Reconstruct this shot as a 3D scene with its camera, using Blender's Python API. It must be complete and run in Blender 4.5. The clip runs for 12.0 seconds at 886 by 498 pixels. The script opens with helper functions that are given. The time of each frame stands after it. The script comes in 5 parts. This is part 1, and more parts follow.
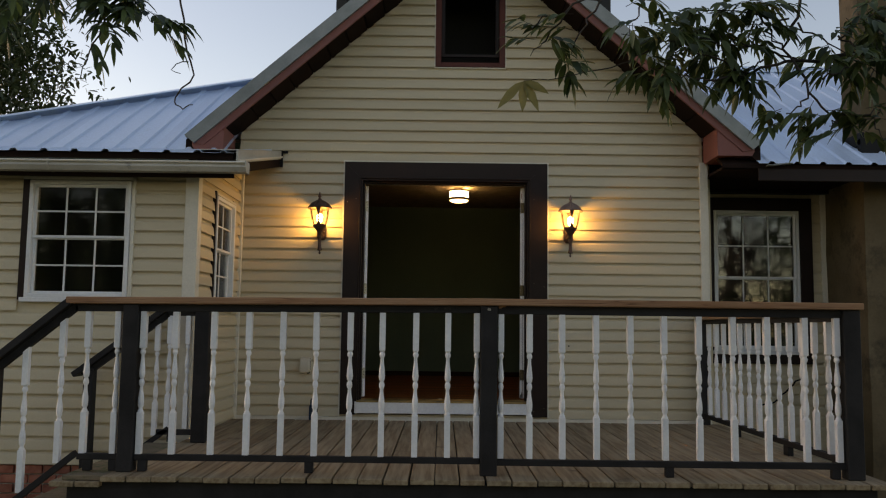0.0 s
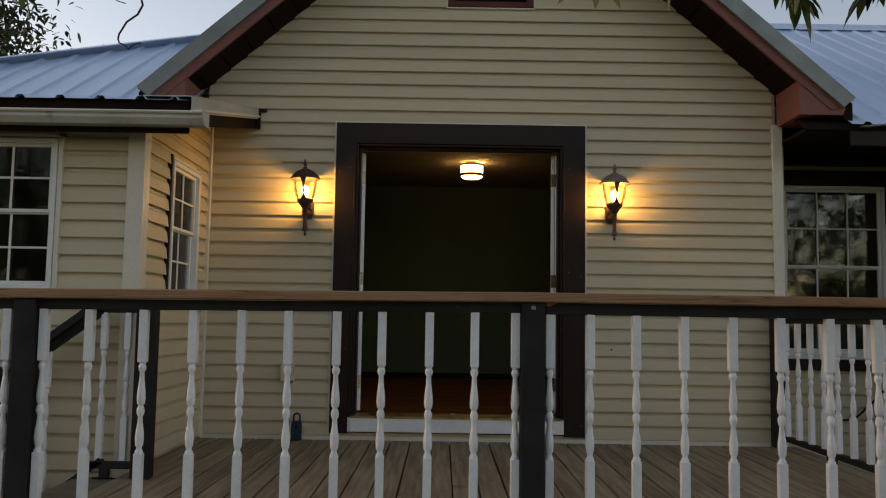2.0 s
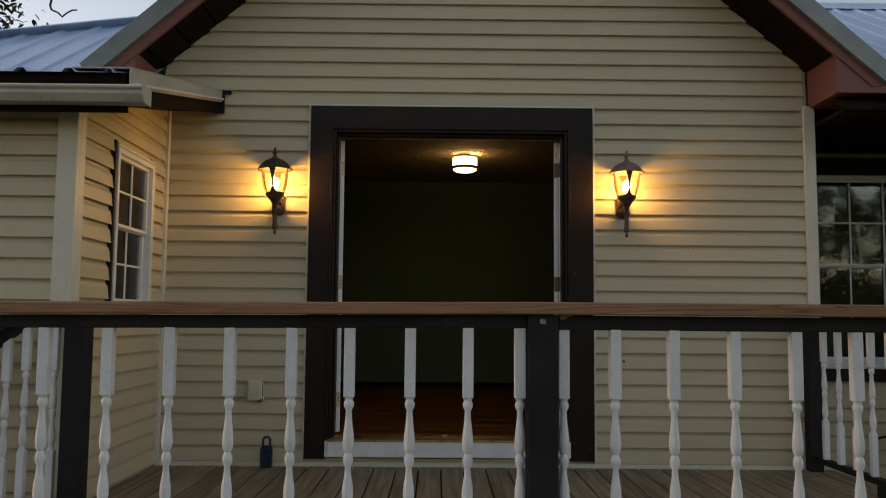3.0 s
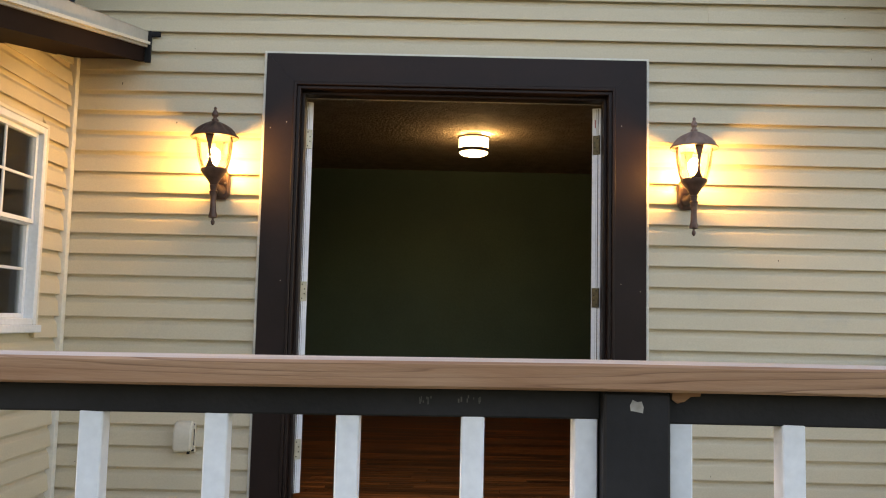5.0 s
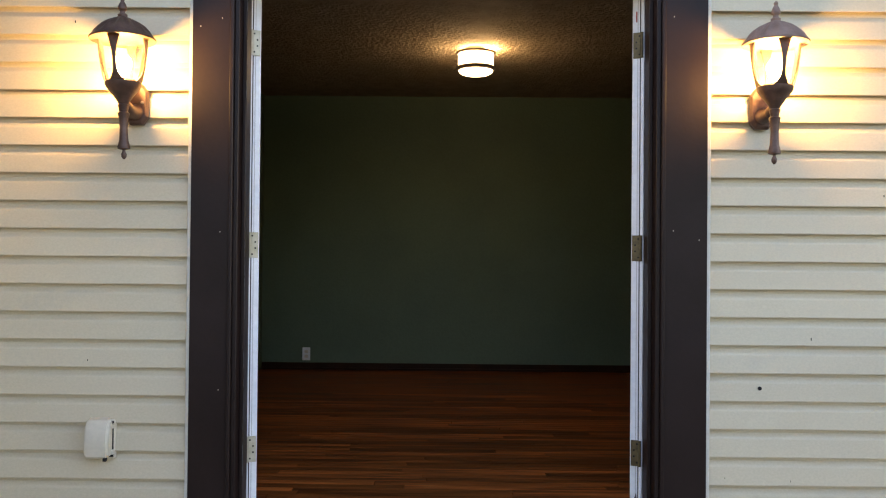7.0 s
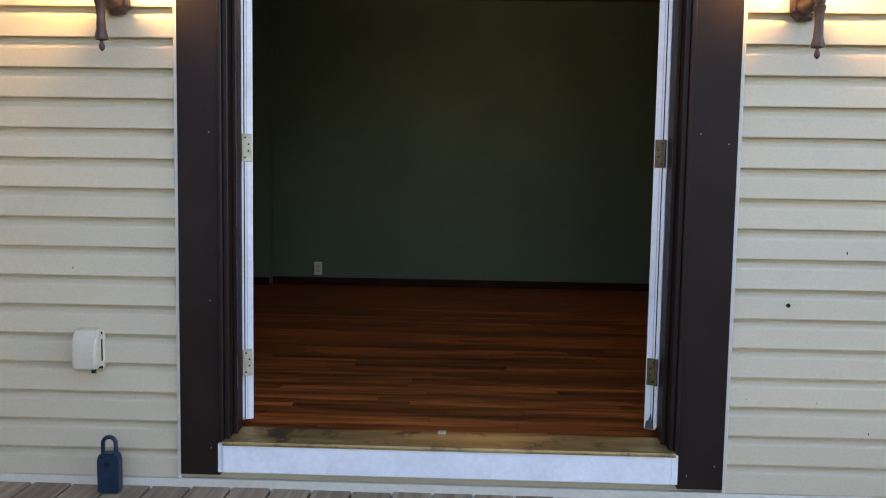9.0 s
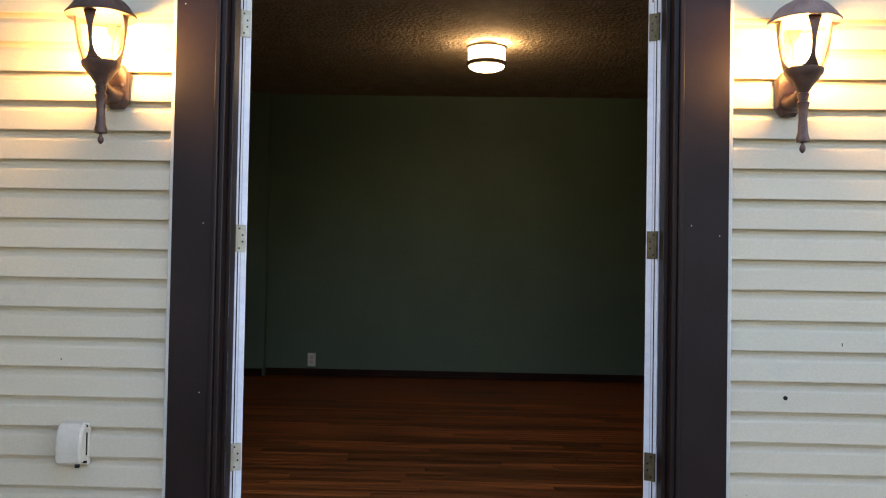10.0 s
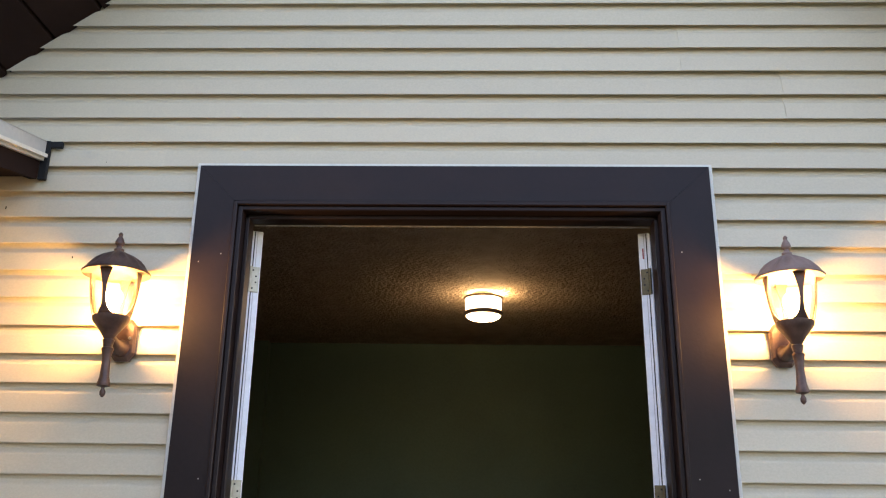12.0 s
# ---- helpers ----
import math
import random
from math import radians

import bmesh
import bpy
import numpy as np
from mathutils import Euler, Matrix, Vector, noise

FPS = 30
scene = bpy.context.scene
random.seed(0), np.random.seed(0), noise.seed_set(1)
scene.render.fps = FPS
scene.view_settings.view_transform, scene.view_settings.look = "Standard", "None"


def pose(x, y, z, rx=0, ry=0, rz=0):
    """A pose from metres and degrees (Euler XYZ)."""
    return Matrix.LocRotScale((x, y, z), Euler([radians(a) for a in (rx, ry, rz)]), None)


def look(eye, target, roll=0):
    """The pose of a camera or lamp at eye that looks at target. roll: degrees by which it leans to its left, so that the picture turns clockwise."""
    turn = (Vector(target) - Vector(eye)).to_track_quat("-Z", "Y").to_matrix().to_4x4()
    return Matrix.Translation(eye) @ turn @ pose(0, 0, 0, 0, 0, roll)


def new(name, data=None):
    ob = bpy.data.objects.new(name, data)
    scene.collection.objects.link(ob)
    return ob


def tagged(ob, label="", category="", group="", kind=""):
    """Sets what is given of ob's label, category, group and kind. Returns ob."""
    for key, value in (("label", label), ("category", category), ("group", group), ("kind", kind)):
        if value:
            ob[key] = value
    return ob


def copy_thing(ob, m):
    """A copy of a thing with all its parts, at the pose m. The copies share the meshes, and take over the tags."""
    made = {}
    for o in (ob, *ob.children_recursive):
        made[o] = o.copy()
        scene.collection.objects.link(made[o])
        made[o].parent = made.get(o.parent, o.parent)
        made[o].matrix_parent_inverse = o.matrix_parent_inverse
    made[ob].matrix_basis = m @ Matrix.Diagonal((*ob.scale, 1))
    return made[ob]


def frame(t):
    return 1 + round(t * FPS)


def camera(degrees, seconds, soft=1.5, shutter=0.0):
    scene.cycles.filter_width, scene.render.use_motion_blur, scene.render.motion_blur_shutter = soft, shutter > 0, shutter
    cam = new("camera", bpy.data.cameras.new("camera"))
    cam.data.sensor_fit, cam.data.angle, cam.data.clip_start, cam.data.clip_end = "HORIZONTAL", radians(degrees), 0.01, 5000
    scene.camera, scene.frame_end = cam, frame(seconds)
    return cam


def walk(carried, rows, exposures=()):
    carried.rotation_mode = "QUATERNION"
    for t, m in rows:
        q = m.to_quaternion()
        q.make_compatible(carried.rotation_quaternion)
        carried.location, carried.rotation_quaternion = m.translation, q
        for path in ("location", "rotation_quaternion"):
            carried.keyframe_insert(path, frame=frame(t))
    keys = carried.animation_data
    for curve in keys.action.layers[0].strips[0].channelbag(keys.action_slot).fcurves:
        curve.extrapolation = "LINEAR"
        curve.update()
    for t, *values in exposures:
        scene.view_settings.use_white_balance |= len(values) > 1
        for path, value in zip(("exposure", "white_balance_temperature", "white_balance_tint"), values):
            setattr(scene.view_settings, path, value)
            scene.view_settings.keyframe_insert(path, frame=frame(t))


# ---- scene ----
cam = camera(56.2, 12.0, soft=1.15)
PATH = [
    (0, (-0.029, -7.756, 0.845), (-0.027, -5.766, 1.036), 0.7),
    (0.5, (-0.152, -7.355, 0.851), (-0.15, -5.364, 1.043), 0.7),
    (1, (-0.096, -7.033, 0.883), (-0.1, -5.039, 1.043), 0.3),
    (1.5, (-0.101, -6.663, 0.894), (-0.103, -4.67, 1.06), 0.4),
    (2, (-0.128, -6.307, 0.907), (-0.127, -4.315, 1.076), 0.9),
    (2.5, (-0.133, -5.955, 0.926), (-0.117, -3.962, 1.095), 0.5),
    (3, (-0.092, -5.56, 0.964), (-0.078, -3.567, 1.134), 0.5),
    (3.2, (-0.055, -5.441, 0.985), (-0.05, -3.447, 1.144), 0.8),
    (5, (-0.034, -4.106, 1.081), (-0.041, -2.114, 1.253), 1.3),
    (5.5, (-0.022, -3.796, 1.115), (-0.034, -1.805, 1.2895), 1.1),
    (6, (0.013, -3.519, 1.149), (-0.021, -1.528, 1.327), 1.3),
    (6.5, (0.014, -3.27, 1.166), (-0.016, -1.277, 1.33), 1.5),
    (7, (0.006, -3.091, 1.17), (-0.01, -1.091, 1.192), 0.5),
    (7.5, (0.042, -3.001, 1.148), (0.021, -1.005, 1.022), 0.4),
    (7.7, (0.049, -2.964, 1.129), (0.02, -0.971, 0.97), 0.6),
    (9.3, (0.062, -2.866, 1.116), (-0.004, -0.87, 0.943), 0.9),
    (9.5, (0.065, -2.862, 1.114), (0.001, -0.866, 1.006), 1.0),
    (10, (0.07, -2.868, 1.119), (0.011, -0.869, 1.165), 1.0),
    (10.5, (0.063, -2.872, 1.11), (0.011, -0.877, 1.246), 1.0),
    (11, (0.064, -2.876, 1.106), (0.005, -0.896, 1.382), 1.0),
    (11.5, (0.05, -2.885, 1.12), (0.001, -0.946, 1.606), 1.0),
    (12, (0.046, -2.896, 1.139), (-0.006, -0.996, 1.76), 0.8),
]
walk(cam, [(t, look(eye, target, roll)) for t, eye, target, roll in PATH], [(0.0, 0.80, 9000, 26), (3.2, 0.66, 9000, 26), (4.8, 2.05, 8150, 27), (5.5, 2.5, 7700, 27), (7.0, 2.6, 7000, 28), (9.5, 2.62, 6550, 28), (12.0, 2.6, 6700, 32)])

# ---- world, sun, exposure ----
world = bpy.data.worlds.new("sky")
scene.world = world
world.use_nodes = True
wt = world.node_tree
sky = wt.nodes.new("ShaderNodeTexSky")
sky.sky_type = "NISHITA"
sky.sun_disc = False
sky.sun_elevation = radians(12.0)
sky.sun_rotation = radians(-70.0)
sky.air_density = 1.0
sky.dust_density = 0.6
sky.ozone_density = 1.5
wt.links.new(sky.outputs[0], wt.nodes["Background"].inputs[0])
wt.nodes["Background"].inputs[1].default_value = 0.15

sun_data = bpy.data.lights.new("sun", "SUN")
sun_data.energy = 0.5
sun_data.angle = radians(30.0)
sun_data.color = (1.0, 0.97, 0.93)
LANTERN = 1.0
sun = new("sun", sun_data)
sun.matrix_world = look((-11.3, 4.1, 4.2), (0.0, 0.0, 1.0))


# ---- materials ----
def material(name, c1, c2, scale=3.0, rough=0.6, metal=0.0, bump=0.15, stretch=(1, 1, 1), fine=60.0, vary=0.12,
             spec=0.5, distort=0.0, depth=0.004, dirt=None, dirt_scale=1.2, dirt_at=0.62):
    """Two-scale mottled surface; stretch pulls the grain out; dirt adds blotches of a third colour."""
    m = bpy.data.materials.new(name)
    m.use_nodes = True
    nt = m.node_tree
    b = nt.nodes["Principled BSDF"]
    b.inputs["Metallic"].default_value = metal
    b.inputs["Specular IOR Level"].default_value = spec
    co = nt.nodes.new("ShaderNodeTexCoord")
    info = nt.nodes.new("ShaderNodeObjectInfo")
    shift = nt.nodes.new("ShaderNodeVectorMath")
    shift.operation = "MULTIPLY_ADD"
    nt.links.new(info.outputs["Random"], shift.inputs[0])
    shift.inputs[1].default_value = (37.0, 53.0, 71.0)
    nt.links.new(co.outputs["Object"], shift.inputs[2])
    mp = nt.nodes.new("ShaderNodeMapping")
    mp.inputs["Scale"].default_value = stretch
    nt.links.new(shift.outputs[0], mp.inputs[0])
    n1 = nt.nodes.new("ShaderNodeTexNoise")
    n1.inputs["Scale"].default_value = scale
    n1.inputs["Detail"].default_value = 6
    n1.inputs["Distortion"].default_value = distort
    n2 = nt.nodes.new("ShaderNodeTexNoise")
    n2.inputs["Scale"].default_value = fine
    n2.inputs["Detail"].default_value = 4
    nt.links.new(mp.outputs[0], n1.inputs["Vector"])
    nt.links.new(mp.outputs[0], n2.inputs["Vector"])
    ramp = nt.nodes.new("ShaderNodeValToRGB")
    ramp.color_ramp.elements[0].position, ramp.color_ramp.elements[1].position = 0.35, 0.65
    ramp.color_ramp.elements[0].color, ramp.color_ramp.elements[1].color = (*c1, 1), (*c2, 1)
    nt.links.new(n1.outputs["Fac"], ramp.inputs[0])
    last = ramp.outputs[0]
    if dirt:
        n3 = nt.nodes.new("ShaderNodeTexNoise")
        n3.inputs["Scale"].default_value = dirt_scale
        n3.inputs["Detail"].default_value = 8
        n3.inputs["Roughness"].default_value = 0.7
        nt.links.new(shift.outputs[0], n3.inputs["Vector"])
        r3 = nt.nodes.new("ShaderNodeMapRange")
        r3.inputs["From Min"].default_value, r3.inputs["From Max"].default_value = dirt_at, dirt_at + 0.12
        nt.links.new(n3.outputs["Fac"], r3.inputs["Value"])
        mx3 = nt.nodes.new("ShaderNodeMixRGB")
        mx3.inputs[2].default_value = (*dirt, 1)
        nt.links.new(r3.outputs[0], mx3.inputs[0])
        nt.links.new(last, mx3.inputs[1])
        last = mx3.outputs[0]
    hsv = nt.nodes.new("ShaderNodeHueSaturation")
    mr = nt.nodes.new("ShaderNodeMapRange")
    mr.inputs["To Min"].default_value, mr.inputs["To Max"].default_value = 1 - vary, 1 + vary
    nt.links.new(info.outputs["Random"], mr.inputs["Value"])
    mul = nt.nodes.new("ShaderNodeMath")
    mul.operation = "MULTIPLY"
    mf = nt.nodes.new("ShaderNodeMapRange")
    mf.inputs["To Min"].default_value, mf.inputs["To Max"].default_value = 0.88, 1.12
    nt.links.new(n2.outputs["Fac"], mf.inputs["Value"])
    nt.links.new(mr.outputs[0], mul.inputs[0])
    nt.links.new(mf.outputs[0], mul.inputs[1])
    nt.links.new(mul.outputs[0], hsv.inputs["Value"])
    nt.links.new(last, hsv.inputs["Color"])
    nt.links.new(hsv.outputs[0], b.inputs["Base Color"])
    rr = nt.nodes.new("ShaderNodeMapRange")
    rr.inputs["To Min"].default_value, rr.inputs["To Max"].default_value = max(rough - 0.12, 0.02), min(rough + 0.12, 1)
    nt.links.new(n1.outputs["Fac"], rr.inputs["Value"])
    nt.links.new(rr.outputs[0], b.inputs["Roughness"])
    if bump:
        bp = nt.nodes.new("ShaderNodeBump")
        bp.inputs["Strength"].default_value = bump
        bp.inputs["Distance"].default_value = depth
        nt.links.new(n2.outputs["Fac"], bp.inputs["Height"])
        nt.links.new(bp.outputs[0], b.inputs["Normal"])
    return m


def glow(name, colour, strength):
    m = bpy.data.materials.new(name)
    m.use_nodes = True
    b = m.node_tree.nodes["Principled BSDF"]
    b.inputs["Base Color"].default_value = (0.8, 0.75, 0.65, 1)
    b.inputs["Emission Color"].default_value = (*colour, 1)
    b.inputs["Emission Strength"].default_value = strength
    return m


def glass(name, tint=(0.95, 0.97, 0.96), ior=1.45, ripple=0.0):
    m = bpy.data.materials.new(name)
    m.use_nodes = True
    nt = m.node_tree
    nt.nodes.remove(nt.nodes["Principled BSDF"])
    tr = nt.nodes.new("ShaderNodeBsdfTransparent")
    tr.inputs[0].default_value = (*tint, 1)
    gl = nt.nodes.new("ShaderNodeBsdfGlossy")
    gl.inputs["Roughness"].default_value = 0.02
    fr = nt.nodes.new("ShaderNodeFresnel")
    fr.inputs[0].default_value = ior
    mx = nt.nodes.new("ShaderNodeMixShader")
    nt.links.new(fr.outputs[0], mx.inputs[0])
    nt.links.new(tr.outputs[0], mx.inputs[1])
    nt.links.new(gl.outputs[0], mx.inputs[2])
    nt.links.new(mx.outputs[0], nt.nodes["Material Output"].inputs[0])
    if ripple:
        n = nt.nodes.new("ShaderNodeTexNoise")
        n.inputs["Scale"].default_value = 7.0
        n.inputs["Detail"].default_value = 3
        bp = nt.nodes.new("ShaderNodeBump")
        bp.inputs["Strength"].default_value = ripple
        bp.inputs["Distance"].default_value = 0.01
        nt.links.new(n.outputs["Fac"], bp.inputs["Height"])
        nt.links.new(bp.outputs[0], gl.inputs["Normal"])
    return m


M_SIDING = material("cream_vinyl", (0.575, 0.483, 0.328), (0.592, 0.498, 0.341), 0.9, 0.5, bump=0.03, stretch=(0.9, 0.9, 1.3), fine=130, vary=0.035,
                    dirt=(0.49, 0.43, 0.325), dirt_scale=1.3, dirt_at=0.60)
M_TRIMW = material("cream_trim", (0.66, 0.61, 0.50), (0.72, 0.67, 0.56), 2.0, 0.45, bump=0.05, vary=0.03)
M_BROWN = material("brown_paint", (0.0168, 0.0090, 0.0075), (0.0245, 0.0135, 0.0110), 3.0, 0.42, spec=0.2, bump=0.12, vary=0.05, dirt=(0.034, 0.023, 0.020), dirt_scale=5, dirt_at=0.66)
M_SOFFIT = material("brown_soffit", (0.016, 0.0095, 0.0075), (0.024, 0.014, 0.011), 3.0, 0.75, spec=0.04, bump=0.05, vary=0.08)
M_RED = material("red_brown_fascia", (0.20, 0.065, 0.052), (0.26, 0.085, 0.068), 2.5, 0.55, bump=0.1, vary=0.04)
# the fascia's red at about half its value, for the gable window frame
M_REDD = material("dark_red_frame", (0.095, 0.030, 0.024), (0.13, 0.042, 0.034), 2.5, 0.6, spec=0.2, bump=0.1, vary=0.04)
M_GALV = material("galvanised_trim", (0.20, 0.22, 0.21), (0.27, 0.29, 0.28), 5.0, 0.45, 0.4, bump=0.05, vary=0.04)
M_ROOF = material("metal_roof", (0.54, 0.69, 0.86), (0.62, 0.77, 0.93), 1.3, 0.38, 0.25, bump=0.04, stretch=(1, 0.35, 1), vary=0.03, dirt=(0.42, 0.47, 0.52), dirt_scale=3.0, dirt_at=0.66)
M_GUTTER = material("beige_gutter", (0.42, 0.39, 0.33), (0.52, 0.49, 0.42), 4.0, 0.5, bump=0.05, vary=0.03, dirt=(0.22, 0.20, 0.17), dirt_scale=6, dirt_at=0.6)
M_WHITE = material("white_paint", (0.78, 0.79, 0.80), (0.86, 0.86, 0.86), 6.0, 0.45, bump=0.1, vary=0.04, dirt=(0.62, 0.60, 0.56), dirt_scale=9, dirt_at=0.68)
M_VINYLW = material("white_vinyl", (0.70, 0.71, 0.70), (0.77, 0.77, 0.76), 4.0, 0.4, bump=0.03, vary=0.02)
M_BLACK = material("dark_grey_paint", (0.019, 0.0175, 0.0175), (0.030, 0.028, 0.028), 6.0, 0.65, spec=0.18, bump=0.35, vary=0.1, dirt=(0.075, 0.07, 0.066), dirt_scale=14, dirt_at=0.70)

def pine(name, tan, pale, line):
    """Sawn pine: wavy growth-ring lines along x over a mottled ground."""
    m = material(name, tan, pale, 2.6, 0.7, spec=0.2, bump=0.3, stretch=(0.8, 6, 9), fine=22, distort=0.4, vary=0.03)
    nt = m.node_tree
    b = nt.nodes["Principled BSDF"]
    base = b.inputs["Base Color"].links[0].from_socket
    co = nt.nodes.new("ShaderNodeTexCoord")
    mp = nt.nodes.new("ShaderNodeMapping")
    mp.inputs["Scale"].default_value = (0.20, 5.5, 8.0)
    nt.links.new(co.outputs["Object"], mp.inputs[0])
    n = nt.nodes.new("ShaderNodeTexNoise")
    n.inputs["Scale"].default_value = 2.0
    n.inputs["Detail"].default_value = 3
    n.inputs["Roughness"].default_value = 0.45
    nt.links.new(mp.outputs[0], n.inputs["Vector"])
    k = nt.nodes.new("ShaderNodeMath")
    k.operation = "MULTIPLY"
    k.inputs[1].default_value = 15.0
    nt.links.new(n.outputs["Fac"], k.inputs[0])
    f = nt.nodes.new("ShaderNodeMath")
    f.operation = "FRACT"
    nt.links.new(k.outputs[0], f.inputs[0])
    r = nt.nodes.new("ShaderNodeValToRGB")
    e = r.color_ramp.elements
    e[0].position, e[0].color = 0.0, (0, 0, 0, 1)
    e[1].position, e[1].color = 1.0, (0, 0, 0, 1)
    for p, v in ((0.50, 0.06), (0.84, 0.32), (0.94, 0.85)):
        q = e.new(p)
        q.color = (v, v, v, 1)
    nt.links.new(f.outputs[0], r.inputs[0])
    patch = nt.nodes.new("ShaderNodeTexNoise")
    patch.inputs["Scale"].default_value = 2.4
    nt.links.new(co.outputs["Object"], patch.inputs["Vector"])
    pr = nt.nodes.new("ShaderNodeMapRange")
    pr.inputs["From Min"].default_value, pr.inputs["From Max"].default_value = 0.38, 0.66
    pr.inputs["To Min"].default_value, pr.inputs["To Max"].default_value = 0.5, 1.0
    nt.links.new(patch.outputs["Fac"], pr.inputs["Value"])
    mu = nt.nodes.new("ShaderNodeMath")
    mu.operation = "MULTIPLY"
    nt.links.new(r.outputs[0], mu.inputs[0])
    nt.links.new(pr.outputs[0], mu.inputs[1])
    mx = nt.nodes.new("ShaderNodeMixRGB")
    mx.inputs[2].default_value = (*line, 1)
    nt.links.new(mu.outputs[0], mx.inputs[0])
    nt.links.new(base, mx.inputs[1])
    nt.links.new(mx.outputs[0], b.inputs["Base Color"])
    return m


M_PINE = pine("sawn_pine", (0.34, 0.165, 0.085), (0.45, 0.255, 0.148), (0.11, 0.042, 0.024))
M_PINETOP = pine("pale_top_pine", (0.47, 0.375, 0.305), (0.60, 0.51, 0.435), (0.34, 0.23, 0.165))
M_RAIL = material("bare_pine", (0.29, 0.140, 0.078), (0.50, 0.325, 0.215), 3.0, 0.7, spec=0.25, bump=0.3, stretch=(1.1, 22, 34), fine=16, distort=1.6, vary=0.05, dirt=(0.40, 0.27, 0.19), dirt_scale=5, dirt_at=0.60)
M_RAILY = material("bare_pine_side", (0.26, 0.145, 0.075), (0.40, 0.26, 0.16), 5.0, 0.65, bump=0.3, stretch=(22, 0.4, 22), fine=14, vary=0.08)
M_DECK = material("weathered_deck", (0.22, 0.150, 0.088), (0.37, 0.282, 0.178), 4.0, 0.8, spec=0.25, bump=0.4, stretch=(9, 0.5, 9), fine=30, vary=0.16, dirt=(0.12, 0.08, 0.05), dirt_scale=3, dirt_at=0.6)
M_MOSS = material("mossy_wood", (0.10, 0.085, 0.05), (0.19, 0.14, 0.09), 8.0, 0.85, bump=0.5, stretch=(0.8, 4, 4), vary=0.1, dirt=(0.06, 0.075, 0.025), dirt_scale=9, dirt_at=0.5)
M_BRICK = material("red_brick", (0.26, 0.075, 0.045), (0.36, 0.13, 0.085), 14.0, 0.85, bump=0.5, vary=0.22)
M_MORTAR = material("mortar", (0.30, 0.28, 0.25), (0.40, 0.37, 0.33), 20.0, 0.9, bump=0.5)
M_STUCCO = material("stained_stucco", (0.11, 0.080, 0.046), (0.18, 0.135, 0.084), 1.6, 0.95, spec=0.1, bump=0.6, fine=35, vary=0.03, dirt=(0.06, 0.048, 0.032), dirt_scale=1.5, dirt_at=0.52)
M_GREEN = material("green_wall", (0.100, 0.150, 0.104), (0.115, 0.170, 0.118), 2.0, 0.6, spec=0.25, bump=0.3, fine=60, vary=0.0, depth=0.008)
M_CEIL = material("textured_ceiling", (0.34, 0.27, 0.185), (0.43, 0.345, 0.24), 9.0, 0.9, spec=0.1, bump=1.0, fine=44, vary=0.0, depth=0.03)
M_FLOOR = material("oak_strip", (0.070, 0.015, 0.004), (0.345, 0.092, 0.018), 4.0, 0.40, spec=0.14, bump=0.1, stretch=(0.5, 10, 10), fine=40, vary=0.5)
M_BASE = material("dark_baseboard", (0.020, 0.0075, 0.004), (0.034, 0.013, 0.007), 4.0, 0.5, spec=0.1, bump=0.1)
M_BRASS = material("old_brass", (0.30, 0.19, 0.065), (0.48, 0.32, 0.125), 8.0, 0.45, 0.7, bump=0.15, stretch=(0.6, 3, 3), dirt=(0.11, 0.07, 0.035), dirt_scale=9, dirt_at=0.52)
M_BRASSP = material("painted_brass", (0.45, 0.40, 0.28), (0.60, 0.55, 0.42), 20.0, 0.5, 0.5, bump=0.2, vary=0.05)
M_BRONZE = material("rubbed_bronze", (0.075, 0.038, 0.026), (0.15, 0.082, 0.058), 18.0, 0.48, 0.35, bump=0.25, fine=120, vary=0.05)
# paler copy of the bronze: sky light on the right cap, in the colour
M_BRONZELIT = material("skylit_bronze", (0.20, 0.120, 0.090), (0.30, 0.190, 0.145), 14.0, 0.6, 0.1, bump=0.25, fine=120, vary=0.03)
M_BRASSD = material("tarnished_brass", (0.085, 0.062, 0.028), (0.17, 0.125, 0.055), 30.0, 0.5, 0.5, bump=0.2, vary=0.05)
M_NICKEL = material("brushed_nickel", (0.35, 0.30, 0.24), (0.45, 0.39, 0.31), 10.0, 0.35, 0.9, bump=0.05)
M_PLAST = material("off_white_plastic", (0.60, 0.52, 0.385), (0.67, 0.59, 0.45), 6.0, 0.45, bump=0.05, vary=0.03, dirt=(0.42, 0.36, 0.27), dirt_scale=16, dirt_at=0.66)
M_LOCK = material("dark_blue_metal", (0.006, 0.021, 0.046), (0.010, 0.032, 0.066), 20.0, 0.45, 0.2, bump=0.15)
M_CHIP = material("bare_primer", (0.30, 0.265, 0.22), (0.40, 0.36, 0.31), 60.0, 0.8, bump=0.2)
M_SCUFF = material("pale_scuff", (0.07, 0.066, 0.062), (0.13, 0.122, 0.115), 90.0, 0.8, bump=0.2)
M_SMEAR = material("red_smear", (0.36, 0.045, 0.04), (0.5, 0.12, 0.10), 60.0, 0.7, bump=0.1)
M_HOLE = material("black_hole", (0.004, 0.004, 0.004), (0.006, 0.006, 0.006), 9.0, 0.9, bump=0)
M_BARK = material("grey_bark", (0.055, 0.045, 0.035), (0.11, 0.09, 0.07), 9.0, 0.9, bump=0.7, stretch=(1, 1, 0.25), vary=0.1)
M_TWIG = material("dark_twig", (0.022, 0.017, 0.013), (0.04, 0.03, 0.022), 30.0, 0.85, bump=0.4, vary=0.1)
M_GRASS = material("rough_lawn", (0.06, 0.08, 0.03), (0.12, 0.125, 0.06), 3.0, 0.95, bump=1.0, fine=45, dirt=(0.11, 0.085, 0.05), dirt_scale=0.8, dirt_at=0.6)
